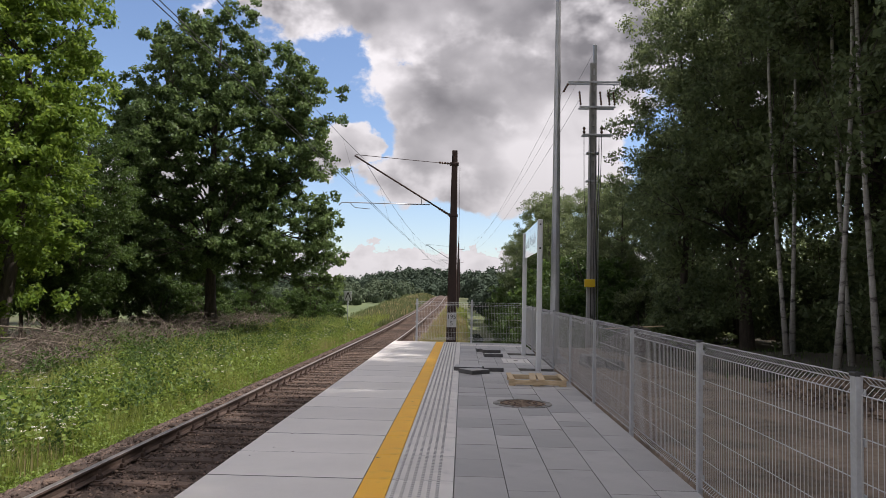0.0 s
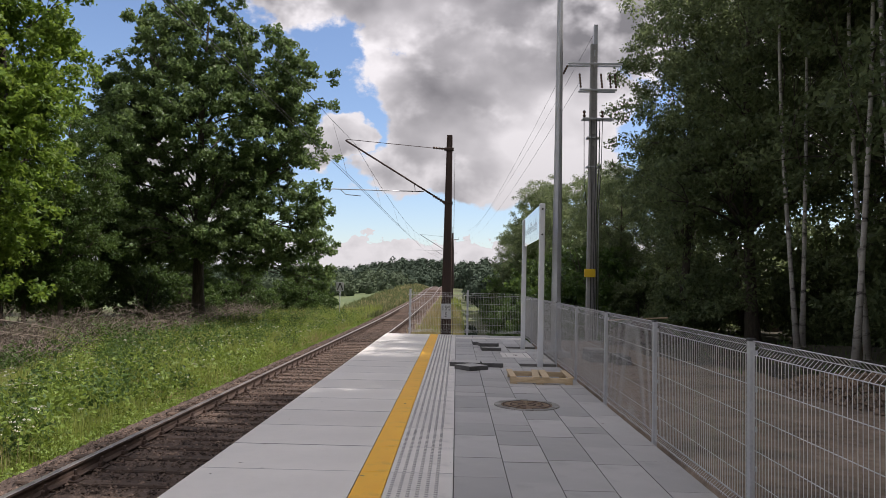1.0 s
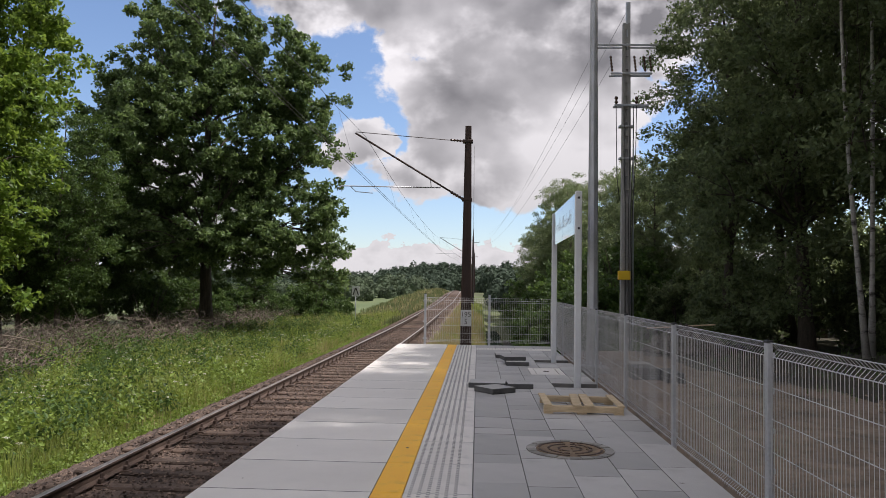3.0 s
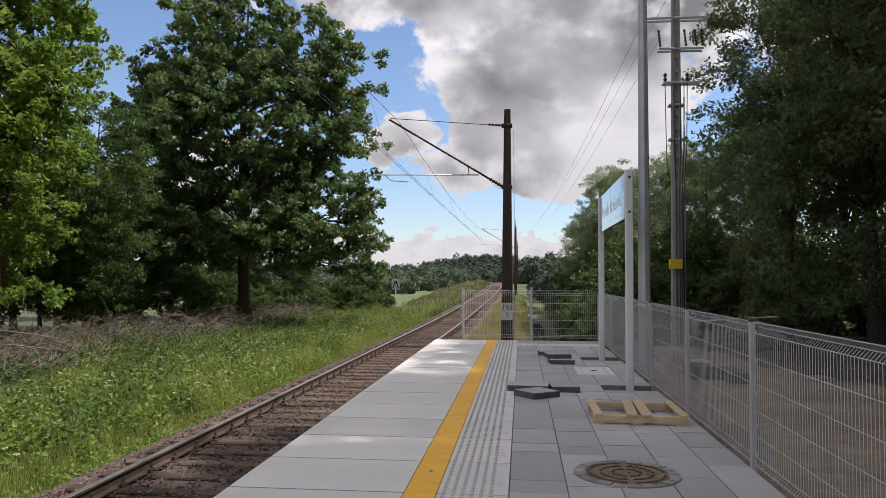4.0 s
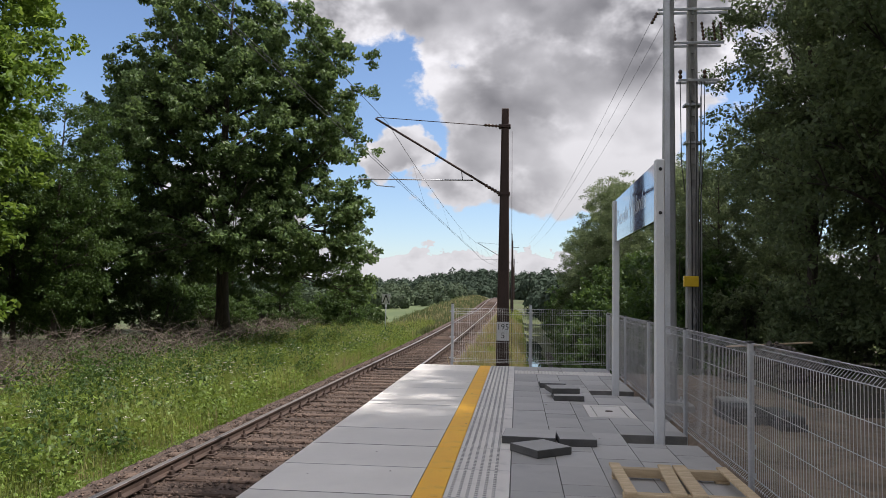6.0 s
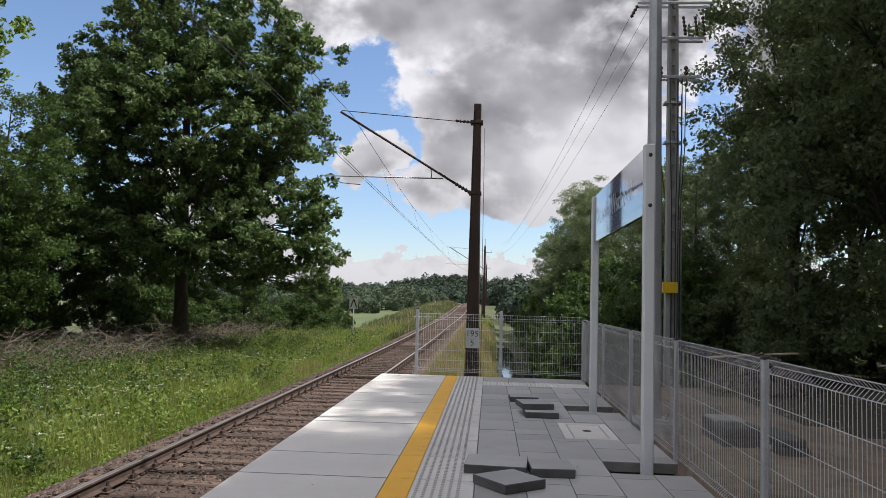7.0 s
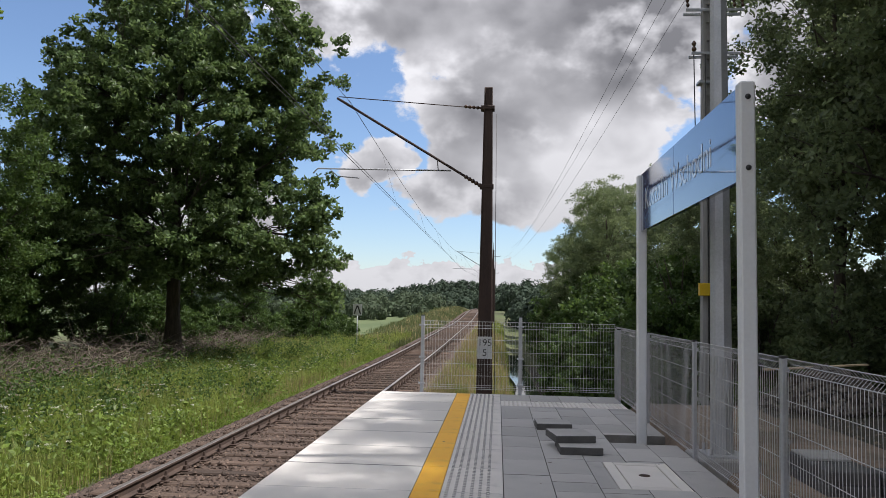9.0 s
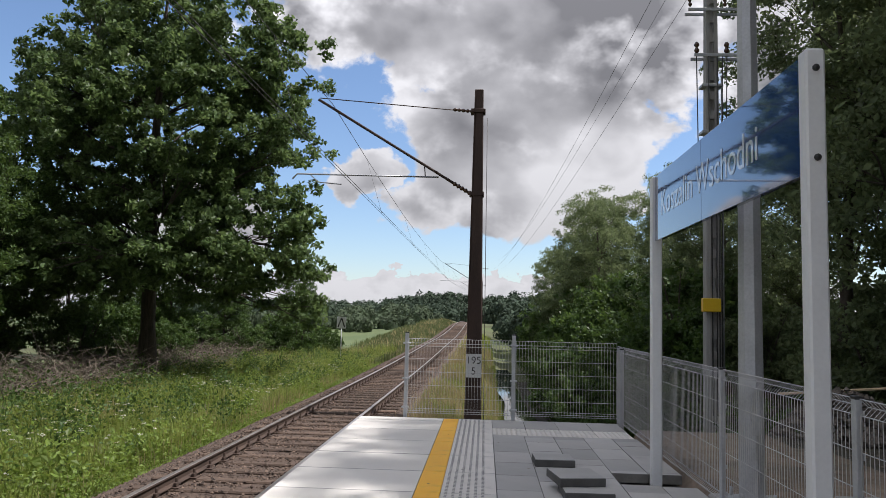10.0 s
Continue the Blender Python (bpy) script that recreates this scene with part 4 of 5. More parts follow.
wa = tree("broadleaf_tree", 23, 17.0, 0.22, [(0, 0, 11.5, 3.4, 3.4, 5.6), (0.5, 0, 6.5, 3.0, 3.0, 2.6)], 260, 170, 0.088, "darkleaf", "bark", "dark green broadleaf tree in the dense wood", clump_r=0.9, limbs=34)
wb = tree("broadleaf_tree", 24, 14.0, 0.2, [(0, 0, 8.5, 3.4, 3.4, 5.2), (-0.8, 0.6, 4.0, 3.0, 3.0, 2.6)], 230, 170, 0.088, "darkleaf", "bark", "dark green broadleaf tree in the dense wood", clump_r=0.95, limbs=34)
bi = tree("birch_tree", 25, 18.0, 0.068, [(0, 0, 13.5, 2.6, 2.6, 4.6), (0.8, 0, 10.5, 2.4, 2.4, 2.6)], 210, 150, 0.075, "birchleaf", "birchbark", "tall birch with a white speckled trunk", clump_r=0.85, limbs=22, limb_bark="bark")
sh = tree("shrub", 26, 3.4, 0.07, [(0, 0, 1.7, 1.8, 1.8, 1.5), (0.7, 0.4, 1.0, 1.5, 1.5, 0.9)], 120, 80, 0.095, "shrub", "bark", "leafy green shrub beside the ditch", "shrub", 0.5, limbs=14, forks=3)
us = tree("undergrowth_shrub", 27, 4.2, 0.08, [(0, 0, 2.2, 2.2, 2.2, 2.0), (0.6, -0.4, 1.0, 2.0, 2.0, 0.9)], 140, 50, 0.14, "darkleaf", "bark", "dark shrub growing under the trees", "shrub", 0.7, limbs=14, forks=3)
TR = rng(77)


def plant(src, places, group, first=True):
    for i, (x, y, s) in enumerate(places):
        z = ground_z(x, y) - 0.05
        m = pose(x, y, z, 0, 0, TR.uniform(0, 360))
        if i == 0 and first:
            src.matrix_basis = m
            src.scale = (s, s, s * TR.uniform(0.92, 1.08))
            tagged(src, group=group)
        else:
            o = copy_thing(src, m)
            o.scale = (s, s, s * TR.uniform(0.92, 1.08))


# the wood behind the fence; below y=14 unseen trees, added to shade the platform
front_a = [(9.4, 30.2, 0.92), (12.8, 32, 1.05), (14.2, 23, 1.2), (13.0, 14.0, 1.2), (11.2, 7.4, 1.2), (16, 37, 1.1), (16.5, 27.5, 1.2), (17, 8, 1.15), (10.6, 2.4, 1.2), (10.4, -3, 1.2), (9.4, 45, 0.58), (8.4, 36.5, 0.5)]
front_b = [(11.0, 26.4, 1.2), (13.6, 18.6, 1.35), (12.0, 10.6, 1.4), (11.2, 5, 1.4), (13.5, 43, 0.85), (18.5, 20, 1.2), (18, 13, 1.15), (15, 52, 0.9), (8.3, 41, 0.62), (6.2, 52.5, 0.72), (7.6, 58, 0.75), (5.2, 61, 0.58), (11, 57, 0.8), (9, 68, 0.8), (8.0, 76, 0.7), (7, 84, 0.7), (10.8, -0.4, 1.4)]
plant(wa, front_a, "trees of the wood")
plant(wb, front_b, "trees of the wood")
# birches below y=14 are out of view, added as canopy over the platform
plant(bi, [(10.25, 21.2, 1.08), (10.5, 21.5, 1.1), (9.27, 16.2, 1.12), (9.35, 14.4, 1.1), (9.3, 11.5, 1.12), (9.0, 8.5, 1.1), (9.2, 5.5, 1.12), (9.0, 2.5, 1.1), (9.2, -0.6, 1.1), (15, 26, 1.1), (10.9, 18.6, 1.12)], "birches at the edge of the wood")
plant(us, [(17.5, 22, 1.5), (20, 26, 1.6), (18.5, 31, 1.5), (22, 35, 1.7), (15.5, 29.5, 1.2), (14, 34, 1.1), (21, 17, 1.5)] + [(12.8 + TR.uniform(0, 3.0), -6 + 2.6 * i, TR.uniform(0.6, 1.0)) for i in range(14)] + [(16 + TR.uniform(0, 5), -6 + 2.6 * i, TR.uniform(0.9, 1.5)) for i in range(0, 22, 2)] + [(9.6, 28.5, 0.7), (10.4, 31, 0.8), (8.6, 33.5, 0.7), (10, 36, 0.8), (9.2, 39, 0.8), (10.5, 42, 0.8), (9.0, 7.0, 0.45), (9.6, 12.5, 0.4)], "undergrowth of the wood")
plant(sh, [(4.2, 30, 0.8), (5.4, 33, 1.0), (3.6, 35, 0.8), (4.8, 38, 1.1), (3.4, 42, 0.9), (5.6, 44, 1.3), (4.0, 49, 1.0), (6.0, 52, 1.4), (5.2, 56, 1.0), (5.4, 62, 1.4), (5.4, 69, 1.2), (7.5, 88, 1.4), (4.6, 66, 1.2), (6.2, 80, 1.3), (7, 36, 1.3), (7.2, 47, 1.5)], "shrubs along the ditch")
# behind the verge; darker leaves than the wood's put the shade into the colour
wc = tree("thicket_tree", 28, 15.5, 0.2, [(0, 0, 10.0, 3.4, 3.4, 5.4), (0.6, 0, 5.2, 3.2, 3.2, 3.4)], 260, 150, 0.10, "shrub", "bark", "dark green tree in the thicket behind the verge", clump_r=0.9, limbs=30)
wc.matrix_basis = pose(-23.5, 27.5, -1.5)
tagged(wc, group="trees behind the verge")
for x, y, s in ((-19.5, 33, 0.62), (-23, 37, 0.6), (-25, 28, 0.8), (-22, 24, 0.85), (-21, 47, 0.6), (-25, 44, 0.65), (-27, 36, 0.6), (-22, 54, 0.7), (-16.2, 56, 0.52), (-12.9, 61, 0.42), (-19.5, 56, 0.6), (-17.8, 33, 0.72), (-19.2, 38.5, 0.7), (-21.5, 30, 0.8), (-28, 42, 0.9), (-29, 52, 0.8)):
    o = copy_thing(wc, pose(x, y, -1.5, 0, 0, TR.uniform(0, 360)))
    o.scale = (s, s, s)
    tagged(o, group="trees behind the verge")
for x, y, s in ((-14, 54, 0.75), (-11.5, 56, 0.85), (-10.6, 60, 0.7), (-17, 54, 0.9), (-19, 49, 1.1), (-18.5, 43, 1.0), (-20, 37, 1.2), (-22, 41, 1.2), (-17, 49, 0.8), (-12.8, 57, 1.0), (-23, 31, 1.2)):
    o = copy_thing(sh, pose(x, y, -1.5, 0, 0, TR.uniform(0, 360)))
    o.scale = (s, s, s)
    tagged(o, group="shrubs behind the verge")

# ---- far woods and hills ----
def hill(name, seed, x0, x1, y0, depth, top, label, n, r0=3.0, r1=6.0, per=70, leaf=1.1, material="farwood"):
    """Crowns of many sizes on rising ground, the back ones higher."""
    r = rng(seed)
    pts, rad = [], []
    for i in range(n):
        x = r.uniform(x0, x1)
        d = r.uniform(0, 1)
        k = (x - x0) / (x1 - x0)
        q = r.uniform(r0, r1)
        pts.append((x, y0 + depth * d, max(top(k) * (0.2 + 0.8 * d) * r.uniform(0.82, 1.0) - q, q * 0.3)))
        rad.append((q * r.uniform(0.7, 1.0), q * 0.9, q * r.uniform(0.9, 1.35)))
    rep, rr = np.repeat(np.array(pts), per, 0), np.repeat(np.array(rad), per, 0)
    d = r.normal(size=rep.shape)
    d /= np.linalg.norm(d, axis=1)[:, None]
    rep = rep + d * rr * r.uniform(0.75, 1.04, (len(rep), 1))
    nrm = d + r.normal(size=d.shape) * 0.35
    nrm /= np.linalg.norm(nrm, axis=1)[:, None]
    a = np.cross(nrm, r.normal(size=d.shape))
    a /= np.linalg.norm(a, axis=1)[:, None]
    b = np.cross(nrm, a)
    s = leaf * r.uniform(0.5, 1.2, (len(rep), 1))
    v = np.stack([rep - a * s, rep + b * s * 0.7, rep + a * s, rep - b * s * 0.7], 1).reshape(-1, 3)
    f = np.arange(len(v)).reshape(-1, 4)
    return tagged(obj(name, v, f, material, None, label), category="woodland", kind="stuff")


HILL_X = [-190, -74, -53, -40, -30, -23, -13, 0, 20, 120]
HILL_Z = [10.5, 11.2, 15.4, 18.4, 18.8, 21.8, 20.8, 17.6, 19.0, 19.5]
hill("far_woods", 31, -190, 120, 380, 130, lambda k: float(np.interp(-190 + 310 * k, HILL_X, HILL_Z)), "wooded hill on the horizon beyond the fields", 900, 3.0, 6.0, 190, 0.8)
hill("far_trees", 32, -95, -7, 165, 60, lambda k: 2.4 + 3.4 * k, "row of trees at the far side of the field", 70, 1.8, 3.6, 620, 0.36)
hill("far_trees", 35, -30, -8, 140, 30, lambda k: 3.6 + 1.4 * k, "lighter green trees at the far side of the field", 14, 1.4, 3.0, 620, 0.30, "farlight")
hill("far_trees", 34, -40, -9, 104, 22, lambda k: 0.4 + 1.6 * k * k, "paler bushes and willows before the far trees", 44, 0.8, 1.5, 220, 0.3, "farlight")
hill("far_trees", 36, 1.6, 16, 72, 60, lambda k: 4.2 + 4 * k, "bushy trees along the far ditch", 60, 0.9, 2.2, 420, 0.26)
hill("far_trees", 33, 2.5, 70, 130, 80, lambda k: 7 + 7 * k, "trees beside the far railway line", 140, 2.0, 4.0, 240, 0.7)

# ---- water in the ditch ----
wv, wf = [], []
for i, yy in enumerate(axis([(22.6, 1.5), (64, 1)])):
    w = 0.55 + 0.25 * noise.noise((0.3, yy * 0.2, 2))
    c = 1.35 + 0.2 * noise.noise((4.3, yy * 0.12, 2)) + track_x(yy)
    wv += [(c - w, yy, -2.05), (c + w, yy, -2.05)]
    if i:
        wf.append((2 * i - 2, 2 * i - 1, 2 * i + 1, 2 * i))
tagged(obj("water", wv, wf, "water", None, "still ditch water reflecting the sky"), category="water", kind="structure")


# ---- grass, weeds, brush ----
def blades(name, n, seed, xr, yr, hgt, wid, material, label, pull=1.6, lean=0.35, keep=None):
    r = rng(seed)
    x = r.uniform(*xr, n)
    y = yr[0] + (yr[1] - yr[0]) * r.uniform(0, 1, n) ** pull
    if keep is not None:
        ok = np.array([keep(a, b) > r.uniform() for a, b in zip(x, y)])
        x, y = x[ok], y[ok]
        n = len(x)
    x = x + np.array([track_x(b) for b in y])
    z = np.array([ground_z(a, b) for a, b in zip(x, y)]) - 0.03
    tall = np.array([0.72 + 0.75 * noise.noise((a * 0.45, b * 0.45, seed)) for a, b in zip(x, y)])
    h = hgt * tall * r.uniform(0.55, 1.25, n)
    ang = r.uniform(0, 6.283, n)
    ln = lean * h * r.uniform(0.2, 1.3, n)
    dx_, dy_ = np.cos(ang), np.sin(ang)
    w = wid * r.uniform(0.6, 1.3, n) * (1 + np.maximum(y - 20, 0) * 0.035)
    sx, sy = -dy_ * w / 2, dx_ * w / 2
    base = np.stack([x, y, z], 1)
    mid = base + np.stack([dx_ * ln * 0.35, dy_ * ln * 0.35, h * 0.6], 1)
    tip = base + np.stack([dx_ * ln, dy_ * ln, h], 1)
    side = np.stack([sx, sy, np.zeros(n)], 1)
    v = np.stack([base - side, base + side, mid + side * 0.8, mid - side * 0.8, tip], 1).reshape(-1, 3)
    k = np.arange(n)[:, None] * 5
    f = [tuple(q) for q in (k + np.array([0, 1, 2, 3])).tolist()] + [tuple(q) for q in (k + np.array([3, 2, 4])).tolist()]
    return tagged(obj(name, v, f, material, None, label), category="grass", kind="stuff")


def edge_fade(x, y):
    return 0.45 + 0.9 * noise.noise((x * 0.3, y * 0.3, 9)) + 0.5


blades("tall_grass", 150000, 41, (-15.5, -5.95), (2, 62), 0.74, 0.011, "grass", "tall green verge grass beside the track", 1.5, keep=edge_fade)
blades("dry_grass", 60000, 42, (-14.5, -5.7), (2, 60), 0.68, 0.008, "straw", "pale dry grass stalks among the green", 1.5, 0.25, keep=lambda x, y: 0.2 + 1.6 * noise.noise((x * 0.25, y * 0.18, 3)))
blades("low_grass", 42000, 43, (-6.8, -5.25), (1, 60), 0.15, 0.012, "weed", "low green growth along the ballast", 1.5, 0.6)
blades("far_grass", 16000, 44, (-10.5, -5.2), (50, 150), 0.5, 0.016, "fargrass", "grass on the far verge", 1.3)
blades("far_dry_grass", 2200, 45, (-9.5, -5.2), (55, 150), 0.55, 0.016, "straw", "dry grass on the far verge", 1.2)
blades("bank_grass", 15000, 46, (-1.7, 0.7), (22.4, 80), 0.75, 0.009, "straw", "tall dry grass on the ditch bank", 1.6, 0.3, keep=lambda x, y: 0.85)
blades("bank_green_grass", 15000, 47, (-1.8, 0.9), (22.4, 100), 0.55, 0.012, "grass", "green grass on the ditch bank", 1.6)
blades("wood_edge_grass", 14000, 48, (5.5, 12), (-6, 45), 0.22, 0.016, "shrub", "low growth at the edge of the wood", 1.0, keep=lambda x, y: 0.6 * smooth(5.5, 8.5, x) + 0.3 * noise.noise((x * 0.6, y * 0.6, 2)))


def weeds(name, n, per, seed, xr, yr, size, rad, high, material, label, pull=1.5, kind_="plants"):
    r = rng(seed)
    c = []
    for i in range(n):
        y = yr[0] + (yr[1] - yr[0]) * r.uniform() ** pull
        x = r.uniform(*xr)
        c.append((x + track_x(y), y, ground_z(x, y), r.uniform(0.5, 1.3)))
    c = np.array(c)
    rep_ = np.repeat(c, per, 0)
    d = r.normal(size=(len(rep_), 3))
    d /= np.linalg.norm(d, axis=1)[:, None]
    s = rep_[:, 3:4]
    pts = rep_[:, :3] + d * np.array((rad, rad, high * 0.5)) * s * r.uniform(0.3, 1, (len(rep_), 1)) + np.array((0, 0, high * 0.55)) * s
    v, f = leaves(r, pts, size, 0.4, 1.6)
    return tagged(obj(name, v, f, material, None, label), category=kind_, kind="stuff")


weeds("leafy_weeds", 620, 80, 51, (-12.5, -5.7), (3, 55), 0.052, 0.38, 0.85, "weed", "bright leafy weeds in the verge")
weeds("dark_weeds", 420, 80, 52, (-12.0, -6.2), (3, 55), 0.058, 0.42, 1.0, "shrub", "darker leafy weeds in the verge")
weeds("broadleaf_weeds", 110, 46, 57, (-9.6, -6.4), (8, 26), 0.085, 0.34, 0.8, "weed", "broad-leaved nettles in the verge", 1.2)
weeds("creeping_weeds", 620, 45, 58, (-6.9, -5.35), (1.5, 50), 0.034, 0.24, 0.24, "weed", "low creeping green weeds along the ballast edge", 1.6)
weeds("bank_weeds", 300, 60, 53, (2.9, 6.5), (23, 75), 0.085, 0.5, 1.0, "shrub", "leafy growth on the far ditch bank", 1.4)
weeds("bramble", 340, 70, 54, (-17.5, -11.8), (12, 50), 0.085, 0.5, 1.0, "shrub", "brambles growing through the brushwood", 1.2)


def flowers(n, seed, xr, yr):
    r = rng(seed)
    V, F, q = [], [], 0
    for i in range(n):
        y = yr[0] + (yr[1] - yr[0]) * r.uniform() ** 1.5
        x = r.uniform(*xr)
        if noise.noise((x * 0.5, y * 0.4, 12)) < 0.1:
            continue
        z = ground_z(x, y) + r.uniform(0.5, 0.82)
        for j in range(9):
            a, rr = r.uniform(0, 6.28), 0.05 * r.uniform() ** 0.5
            cx, cy, cz = x + rr * math.cos(a), y + rr * math.sin(a), z + r.uniform(-0.01, 0.012)
            s = 0.013
            V += [(cx - s, cy, cz), (cx, cy - s, cz + 0.004), (cx + s, cy, cz), (cx, cy + s, cz + 0.004), (cx, cy, cz - 0.012)]
            F += [(q, q + 1, q + 2, q + 3), (q, q + 1, q + 4), (q + 2, q + 3, q + 4)]
            q += 5
    return tagged(obj("white_flowers", V, F, "flower", None, "white flower heads among the grass"), category="flowers", kind="stuff")


flowers(1700, 55, (-11.5, -5.8), (3, 45))


def brush(name, n, seed, xr, yr, high, label):
    r = rng(seed)
    t = Tubes()
    for i in range(n):
        y = r.uniform(*yr)
        x = r.uniform(*xr)
        z = ground_z(x, y)
        m = high * (0.6 + 0.6 * noise.noise((x * 0.5, y * 0.5, 4))) * r.uniform(0.0, 1.0) ** 0.6
        a = r.uniform(0, 6.28)
        L = r.uniform(0.5, 2.1)
        p0 = np.array((x, y, z + m * 0.5))
        p1 = p0 + np.array((math.cos(a) * L, math.sin(a) * L, r.uniform(-0.25, 0.55) * L))
        p1[2] = max(p1[2], z + 0.02)
        line = limb(r, p0, p1, 0.12, 4)
        r0 = r.uniform(0.006, 0.017)
        t.add(line, [r0, r0 * 0.9, r0 * 0.7, r0 * 0.5, r0 * 0.3], 3, False)
        for k in (1, 2, 3):
            e = line[k] + r.normal(size=3) * 0.22 * L
            t.add([line[k], (line[k] + e) / 2 + r.normal(size=3) * 0.03, e], [r0 * 0.6, r0 * 0.4, r0 * 0.2], 3, False)
    o = t.make(name, "twig", None, label, False)
    return tagged(o, category="brushwood", kind="stuff")


brush("brushwood", 4600, 61, (-18.0, -12.8), (14, 54), 2.1, "heaped dead brushwood along the edge of the trees")
brush("brushwood_near", 900, 62, (-16.2, -12.6), (17, 25), 2.2, "dense heap of cut dead branches")
for i, (a, b, rr) in enumerate((((-14.6, 18.6, 0.25), (-11.4, 21.4, -0.15), 0.026), ((-14.8, 18.0, 0.05), (-11.6, 20.6, -0.25), 0.022))):
    lg = Tubes().add(limb(rng(70 + i), a, b, 0.03, 5), [rr, rr, rr * 0.9, rr * 0.8, rr * 0.6, rr * 0.4], 7).make("cut_branch", "twig", None, "long cut branch lying on the brushwood")
    tagged(lg, category="branch", group="cut branches")

# ---- loose things on the platform ----
def loose_slab(x, y, z, rot, w, d, label, tilt=(0, 0)):
    o = part("loose_paving_slab", boxbm(-w / 2, w / 2, -d / 2, d / 2, 0, 0.08, 0.006), "tile", None, label)
    # shade of the backlit side faces painted in as darker concrete
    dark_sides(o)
    o.matrix_basis = pose(x, y, z, tilt[0], tilt[1], rot)
    return tagged(o, category="paving slab", group="loose paving slabs")


loose_slab(0.40, 13.48, 0.001, -4, 0.58, 0.5, "grey paving slab lying loose on the paving")
loose_slab(0.90, 13.42, 0.001, 3, 0.40, 0.45, "grey paving slab lying loose on the paving")
loose_slab(0.50, 12.84, 0.001, 38, 0.45, 0.45, "grey paving slab lying turned askew on the paving")
loose_slab(0.87, 18.45, 0.001, 2, 0.45, 0.4, "grey paving slab lying alone near the platform end")
loose_slab(1.04, 16.92, 0.001, 2, 0.46, 0.5, "lower grey paving slab of a small stack")
loose_slab(0.97, 17.16, 0.082, 10, 0.45, 0.5, "upper grey paving slab resting on another")

pal = empty("wooden_pallet", "rough pale wooden pallet lying on the paving", "pallet", at=(1.59, 11.42, 0))
for sy in (-0.44, 0.43):
    part("bearer", boxbm(-0.50, 0.50, sy - 0.04, sy + 0.04, 0.022, 0.10, 0.005), "wood", pal)
    for sx in (-0.44, -0.02, 0.44):
        part("block", boxbm(sx - 0.06, sx + 0.06, sy - 0.045, sy + 0.045, 0.0, 0.021, 0.003), "wood", pal)
for sx, w, skew in ((-0.46, 0.095, 1.8), (-0.06, 0.115, -2.5), (0.08, 0.115, -1.0), (0.46, 0.085, 1.0)):
    b = part("board", boxbm(-w / 2, w / 2, -0.52, 0.50, 0.0, 0.024, 0.004), "wood", pal)
    b.matrix_basis = pose(sx, 0, 0.101, 0, 0, skew)
pal.rotation_euler.z = radians(-1.5)

lid = empty("manhole_cover", "round manhole cover with a concrete rim and sandy lid", "manhole", at=(1.15, 8.83, 0.0))
def wedge(r0, r1, a0, a1, z0, z1, steps=2):
    """A piece of a ring between two radii and two angles."""
    bm = bmesh.new()
    rows = []
    for i in range(steps + 1):
        a = a0 + (a1 - a0) * i / steps
        rows.append([bm.verts.new((r * math.cos(a), r * math.sin(a), z)) for r, z in ((r0, z0), (r0, z1), (r1, z1), (r1, z0))])
    for p, q in zip(rows, rows[1:]):
        for k in range(4):
            bm.faces.new((p[k], p[(k + 1) % 4], q[(k + 1) % 4], q[k]))
    bm.faces.new(rows[0][::-1])
    bm.faces.new(rows[-1])
    bmesh.ops.recalc_face_normals(bm, faces=bm.faces[:])
    return bm


M["sand"] = mat("sandy_dirt", (0.13, 0.088, 0.056), (0.29, 0.205, 0.13), 0.95, 5.0, 60.0, 0.6, stain=(0.09, 0.075, 0.06, 7.0, 0.8))
M["sett"] = mat("rim_stone", (0.20, 0.19, 0.17), (0.33, 0.315, 0.285), 0.9, 6.0, 70.0, 0.5, each=0.3)
for i in range(22):
    a = 2 * math.pi * i / 22
    part("rim_stone", wedge(0.345, 0.43, a + 0.012, a + 2 * math.pi / 22 - 0.012, 0.0005, 0.008 + 0.003 * (i % 3)), "sett", lid)
lbm = bmesh.new()
bmesh.ops.create_cone(lbm, cap_ends=True, segments=36, radius1=0.338, radius2=0.332, depth=0.012, matrix=Matrix.Translation((0, 0, 0.004)))
part("lid", lbm, "sand", lid)
for r0 in (0.10, 0.20, 0.295):
    for i in range(4):
        part("lid_ridge", wedge(r0, r0 + 0.022, i * math.pi / 2 + 0.12, (i + 1) * math.pi / 2 - 0.12, 0.0095, 0.0155, 7), "rust", lid, "rusty raised ridge")
scat = rng(88)
for i in range(9):
    a, rr = scat.uniform(0, 6.28), 0.3 * scat.uniform() ** 0.5
    st = part("pebble", boxbm(-0.012, 0.012, -0.012, 0.012, 0, 0.012, 0.004), "sand", lid)
    st.matrix_basis = pose(rr * math.cos(a), rr * math.sin(a), 0.010, 0, 0, scat.uniform(0, 90))

hatch = empty("inspection_hatch", "pale concrete inspection hatch set in the paving", "hatch", at=(1.54, 15.79, 0))
for x0_, x1_, y0_, y1_ in ((-0.318, -0.215, -0.566, 0.566), (0.215, 0.318, -0.566, 0.566), (-0.213, 0.213, -0.566, -0.46), (-0.213, 0.213, 0.46, 0.566)):
    part("frame", boxbm(x0_, x1_, y0_, y1_, -0.07, 0.002, 0.004), "slab", hatch)
part("lid", boxbm(-0.202, 0.202, -0.447, 0.447, -0.06, -0.001, 0.004), "slab", hatch, "pale concrete lid")
part("seat", boxbm(-0.213, 0.213, -0.458, 0.458, -0.075, -0.03), "tiledark", hatch)
hb = bmesh.new()
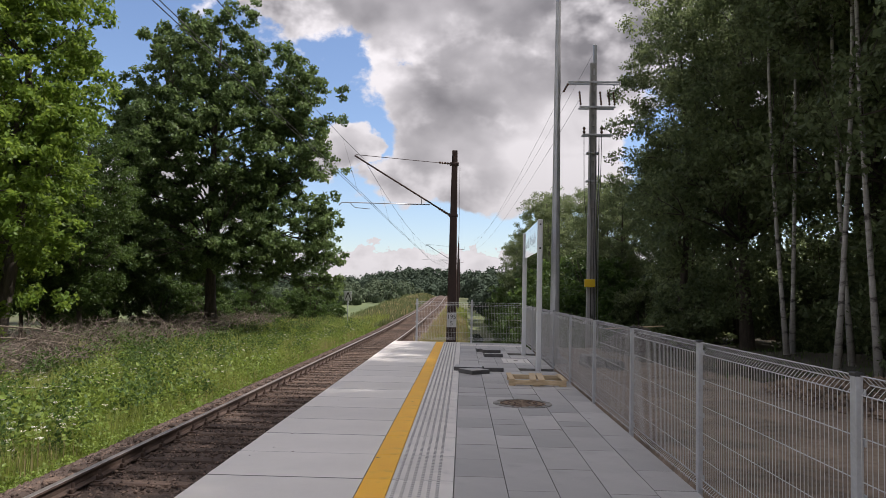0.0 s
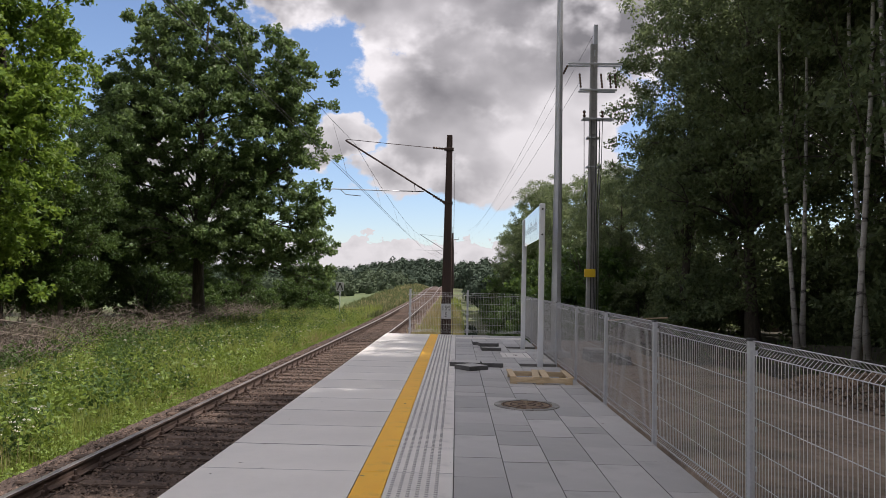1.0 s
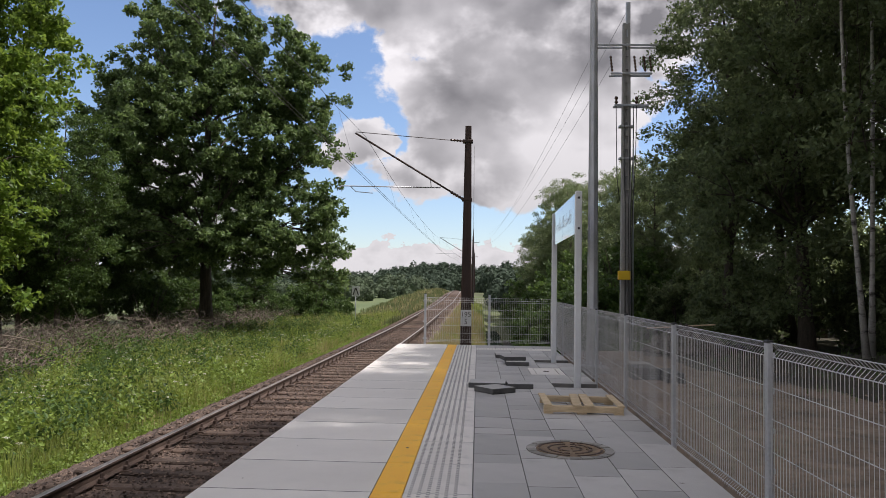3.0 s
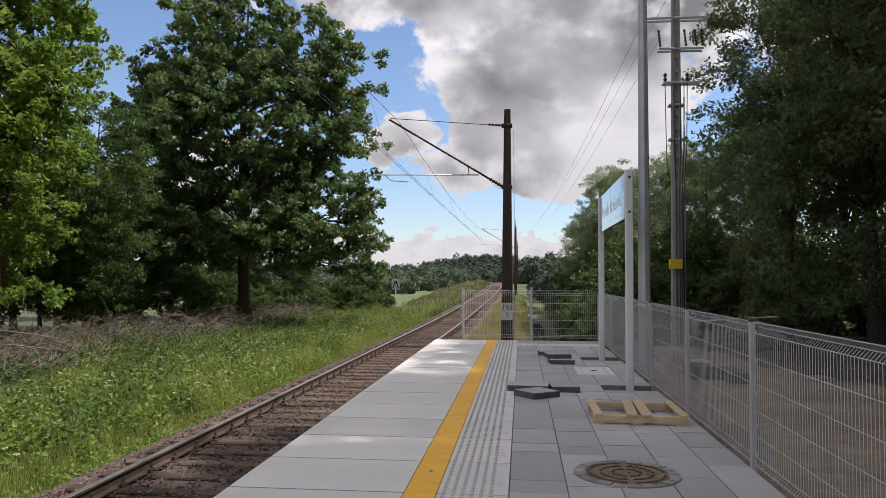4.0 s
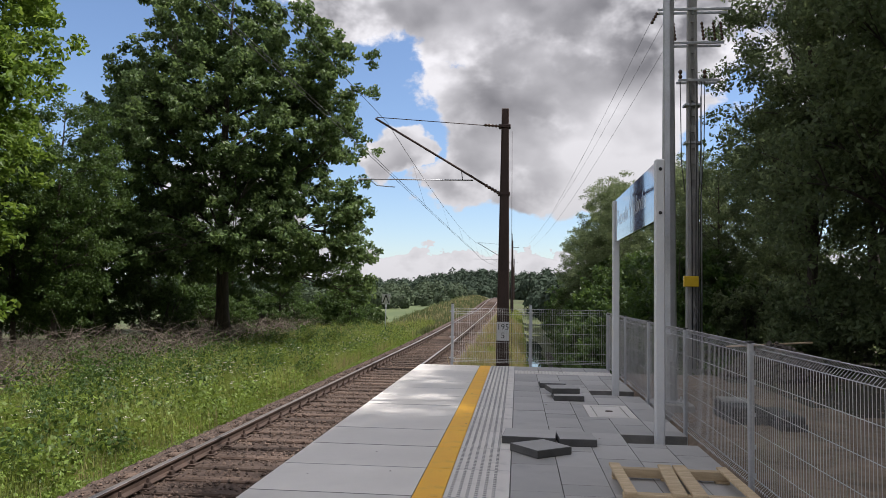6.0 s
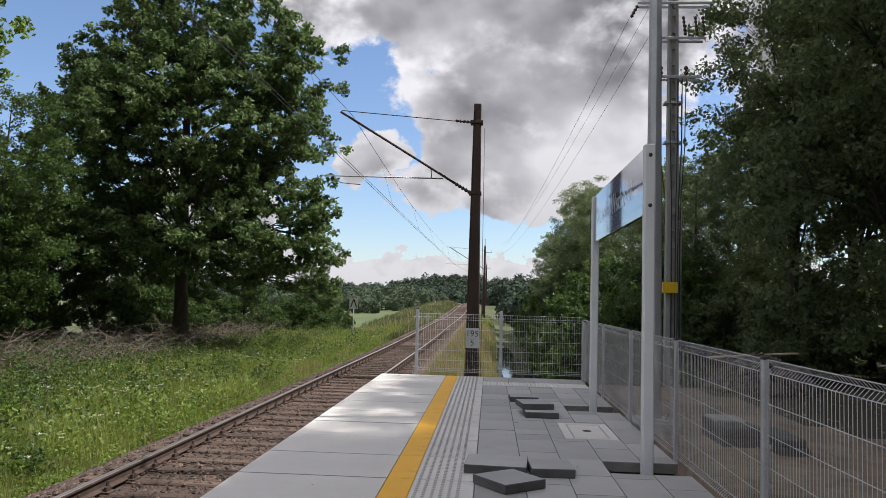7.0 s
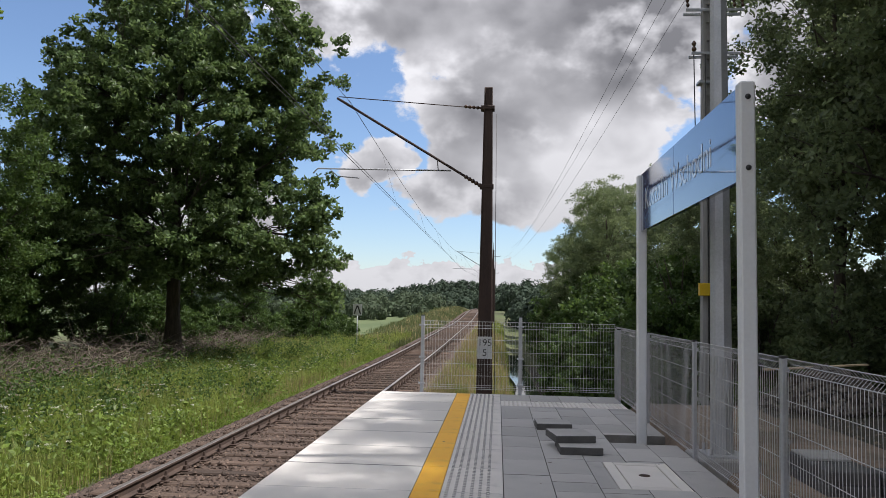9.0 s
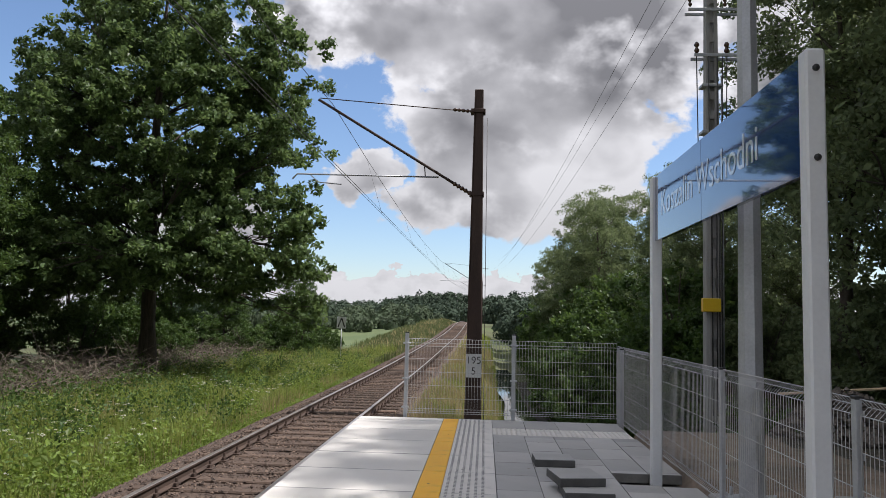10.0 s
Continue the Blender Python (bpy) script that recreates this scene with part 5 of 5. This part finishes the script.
bmesh.ops.create_cone(hb, cap_ends=True, segments=20, radius1=0.055, radius2=0.05, depth=0.006, matrix=Matrix.Translation((0, 0, 0.001)))
box(hb, -0.045, 0.045, -0.008, 0.008, 0.003, 0.009, 0.002)
part("lifting_eye", hb, "rust", hatch)

# ---- building leftovers behind the fence ----
st1 = empty("kerb_stack", "stack of dark concrete kerbs with a pale plate on top", "kerb stones", at=(3.42, 16.2, -0.15))
part("kerb", boxbm(-0.24, 0.24, -0.5, 0.5, -0.02, 0.13, 0.012), "tiledark", st1)
part("kerb", boxbm(-0.22, 0.25, -0.47, 0.51, 0.132, 0.26, 0.012), "tiledark", st1)
part("plate", boxbm(-0.2, 0.2, 0.0, 0.48, 0.262, 0.29, 0.006), "concrete", st1, "pale concrete plate")
part("batten", boxbm(-0.29, -0.25, -0.6, 0.3, 0.0, 0.03, 0.004), "wood", st1)
st2 = empty("kerb_stack", "low stack of dark concrete kerbs on bare soil", "kerb stones", at=(3.86, 15.75, -0.15))
part("kerb", boxbm(-0.17, 0.17, -0.5, 0.5, -0.02, 0.13, 0.012), "tiledark", st2)
part("kerb", boxbm(-0.15, 0.15, -0.46, 0.44, 0.132, 0.22, 0.012), "tiledark", st2)
plank = part("plank", boxbm(-1.0, 1.0, -0.06, 0.06, 0, 0.03, 0.004), "wood", None, "pale plank resting on a heap of stones")
plank.matrix_basis = pose(5.9, 22.6, 0.56, 0, -3, 12)
tagged(plank, category="plank")


def heap(name, n, seed, cx, cy, rx, ry, h, size, material, label):
    r = rng(seed)
    oct_v = np.array([(1, 0, 0), (-1, 0, 0), (0, 1, 0), (0, -1, 0), (0, 0, 1), (0, 0, -1)], float)
    oct_f = np.array([(0, 2, 4), (2, 1, 4), (1, 3, 4), (3, 0, 4), (2, 0, 5), (1, 2, 5), (3, 1, 5), (0, 3, 5)])
    V, F = [], []
    for i in range(n):
        a, k = r.uniform(0, 6.283), r.uniform() ** 0.5
        x, y = cx + rx * k * math.cos(a), cy + ry * k * math.sin(a)
        z = ground_z(x, y) + h * (1 - k) ** 0.7 * r.uniform(0.75, 1.0)
        s = size * r.uniform(0.4, 1.5)
        V.append(oct_v * s * r.uniform(0.5, 1.2, (6, 3)) + np.array((x, y, z)))
        F.append(oct_f + 6 * i)
    o = obj(name, np.concatenate(V), np.concatenate(F), material, None, label)
    return tagged(o, category="heap", kind="stuff")


M["rubble"] = mat("rubble_stone", (0.07, 0.06, 0.05), (0.18, 0.155, 0.13), 0.95, 4.0, 30.0, 0.5, island=0.35)
heap("stone_heap", 2600, 91, 5.9, 22.6, 1.2, 1.5, 0.9, 0.06, "rubble", "heap of broken stone on the bare ground")
heap("soil_heap", 1800, 92, 7.4, 10.5, 1.6, 3.6, 0.45, 0.05, "dirt", "low bank of turned soil behind the fence")
r_ = rng(93)
cl_v, cl_f = [], []
oct_v = np.array([(1, 0, 0), (-1, 0, 0), (0, 1, 0), (0, -1, 0), (0, 0, 1), (0, 0, -1)], float)
oct_f = np.array([(0, 2, 4), (2, 1, 4), (1, 3, 4), (3, 0, 4), (2, 0, 5), (1, 2, 5), (3, 1, 5), (0, 3, 5)])
for i in range(4200):
    x, y = r_.uniform(2.6, 9.5), r_.uniform(0.5, 24)
    if noise.noise((x * 0.8, y * 0.5, 7)) < 0.02:
        continue
    s = 0.024 * r_.uniform(0.3, 1.7)
    cl_v.append(oct_v * s * r_.uniform(0.5, 1.3, (6, 3)) * np.array((1, 1, 0.55)) + np.array((x, y, ground_z(x, y))))
    cl_f.append(oct_f + 6 * (len(cl_v) - 1))
tagged(obj("soil_clods", np.concatenate(cl_v), np.concatenate(cl_f), "dirt", None, "clods and stones on the bare soil"), category="soil", kind="stuff")

# ---- line-side sign far down the verge ----
ls = empty("lineside_sign", "white lineside sign with a black chevron on a thin post", "sign", at=(-8.1, 52.4, ground_z(-8.1, 52.4)))
zt = 1.15 - ground_z(-8.1, 52.4)
Tubes().add([(0, 0, -0.3), (0, 0, zt + 0.25)], 0.03, 6).make("post", "galv", ls)
part("board", boxbm(-0.27, 0.27, -0.05, -0.035, zt - 0.33, zt + 0.33, 0.004), "white", ls)
for sgn in (-1, 1):
    b = part("chevron", boxbm(-0.035, 0.035, -0.058, -0.051, -0.27, 0.27), "black", ls)
    b.matrix_basis = pose(sgn * 0.10, 0, zt, 0, sgn * -20, 0)

# ---- leaf litter on the platform ----
r_ = rng(97)
lp = np.stack([r_.uniform(-1.8, 2.0, 46), r_.uniform(0.5, 21, 46), np.full(46, 0.006)], 1)
lv, lf = leaves(r_, lp, 0.028, 0.1, 1.7)
lv[:, 2] = 0.004 + np.abs(lv[:, 2] - 0.006) * 0.25
tagged(obj("fallen_leaves", lv, lf, "twig", None, "a few dry fallen leaves on the platform"), category="leaves", kind="stuff")
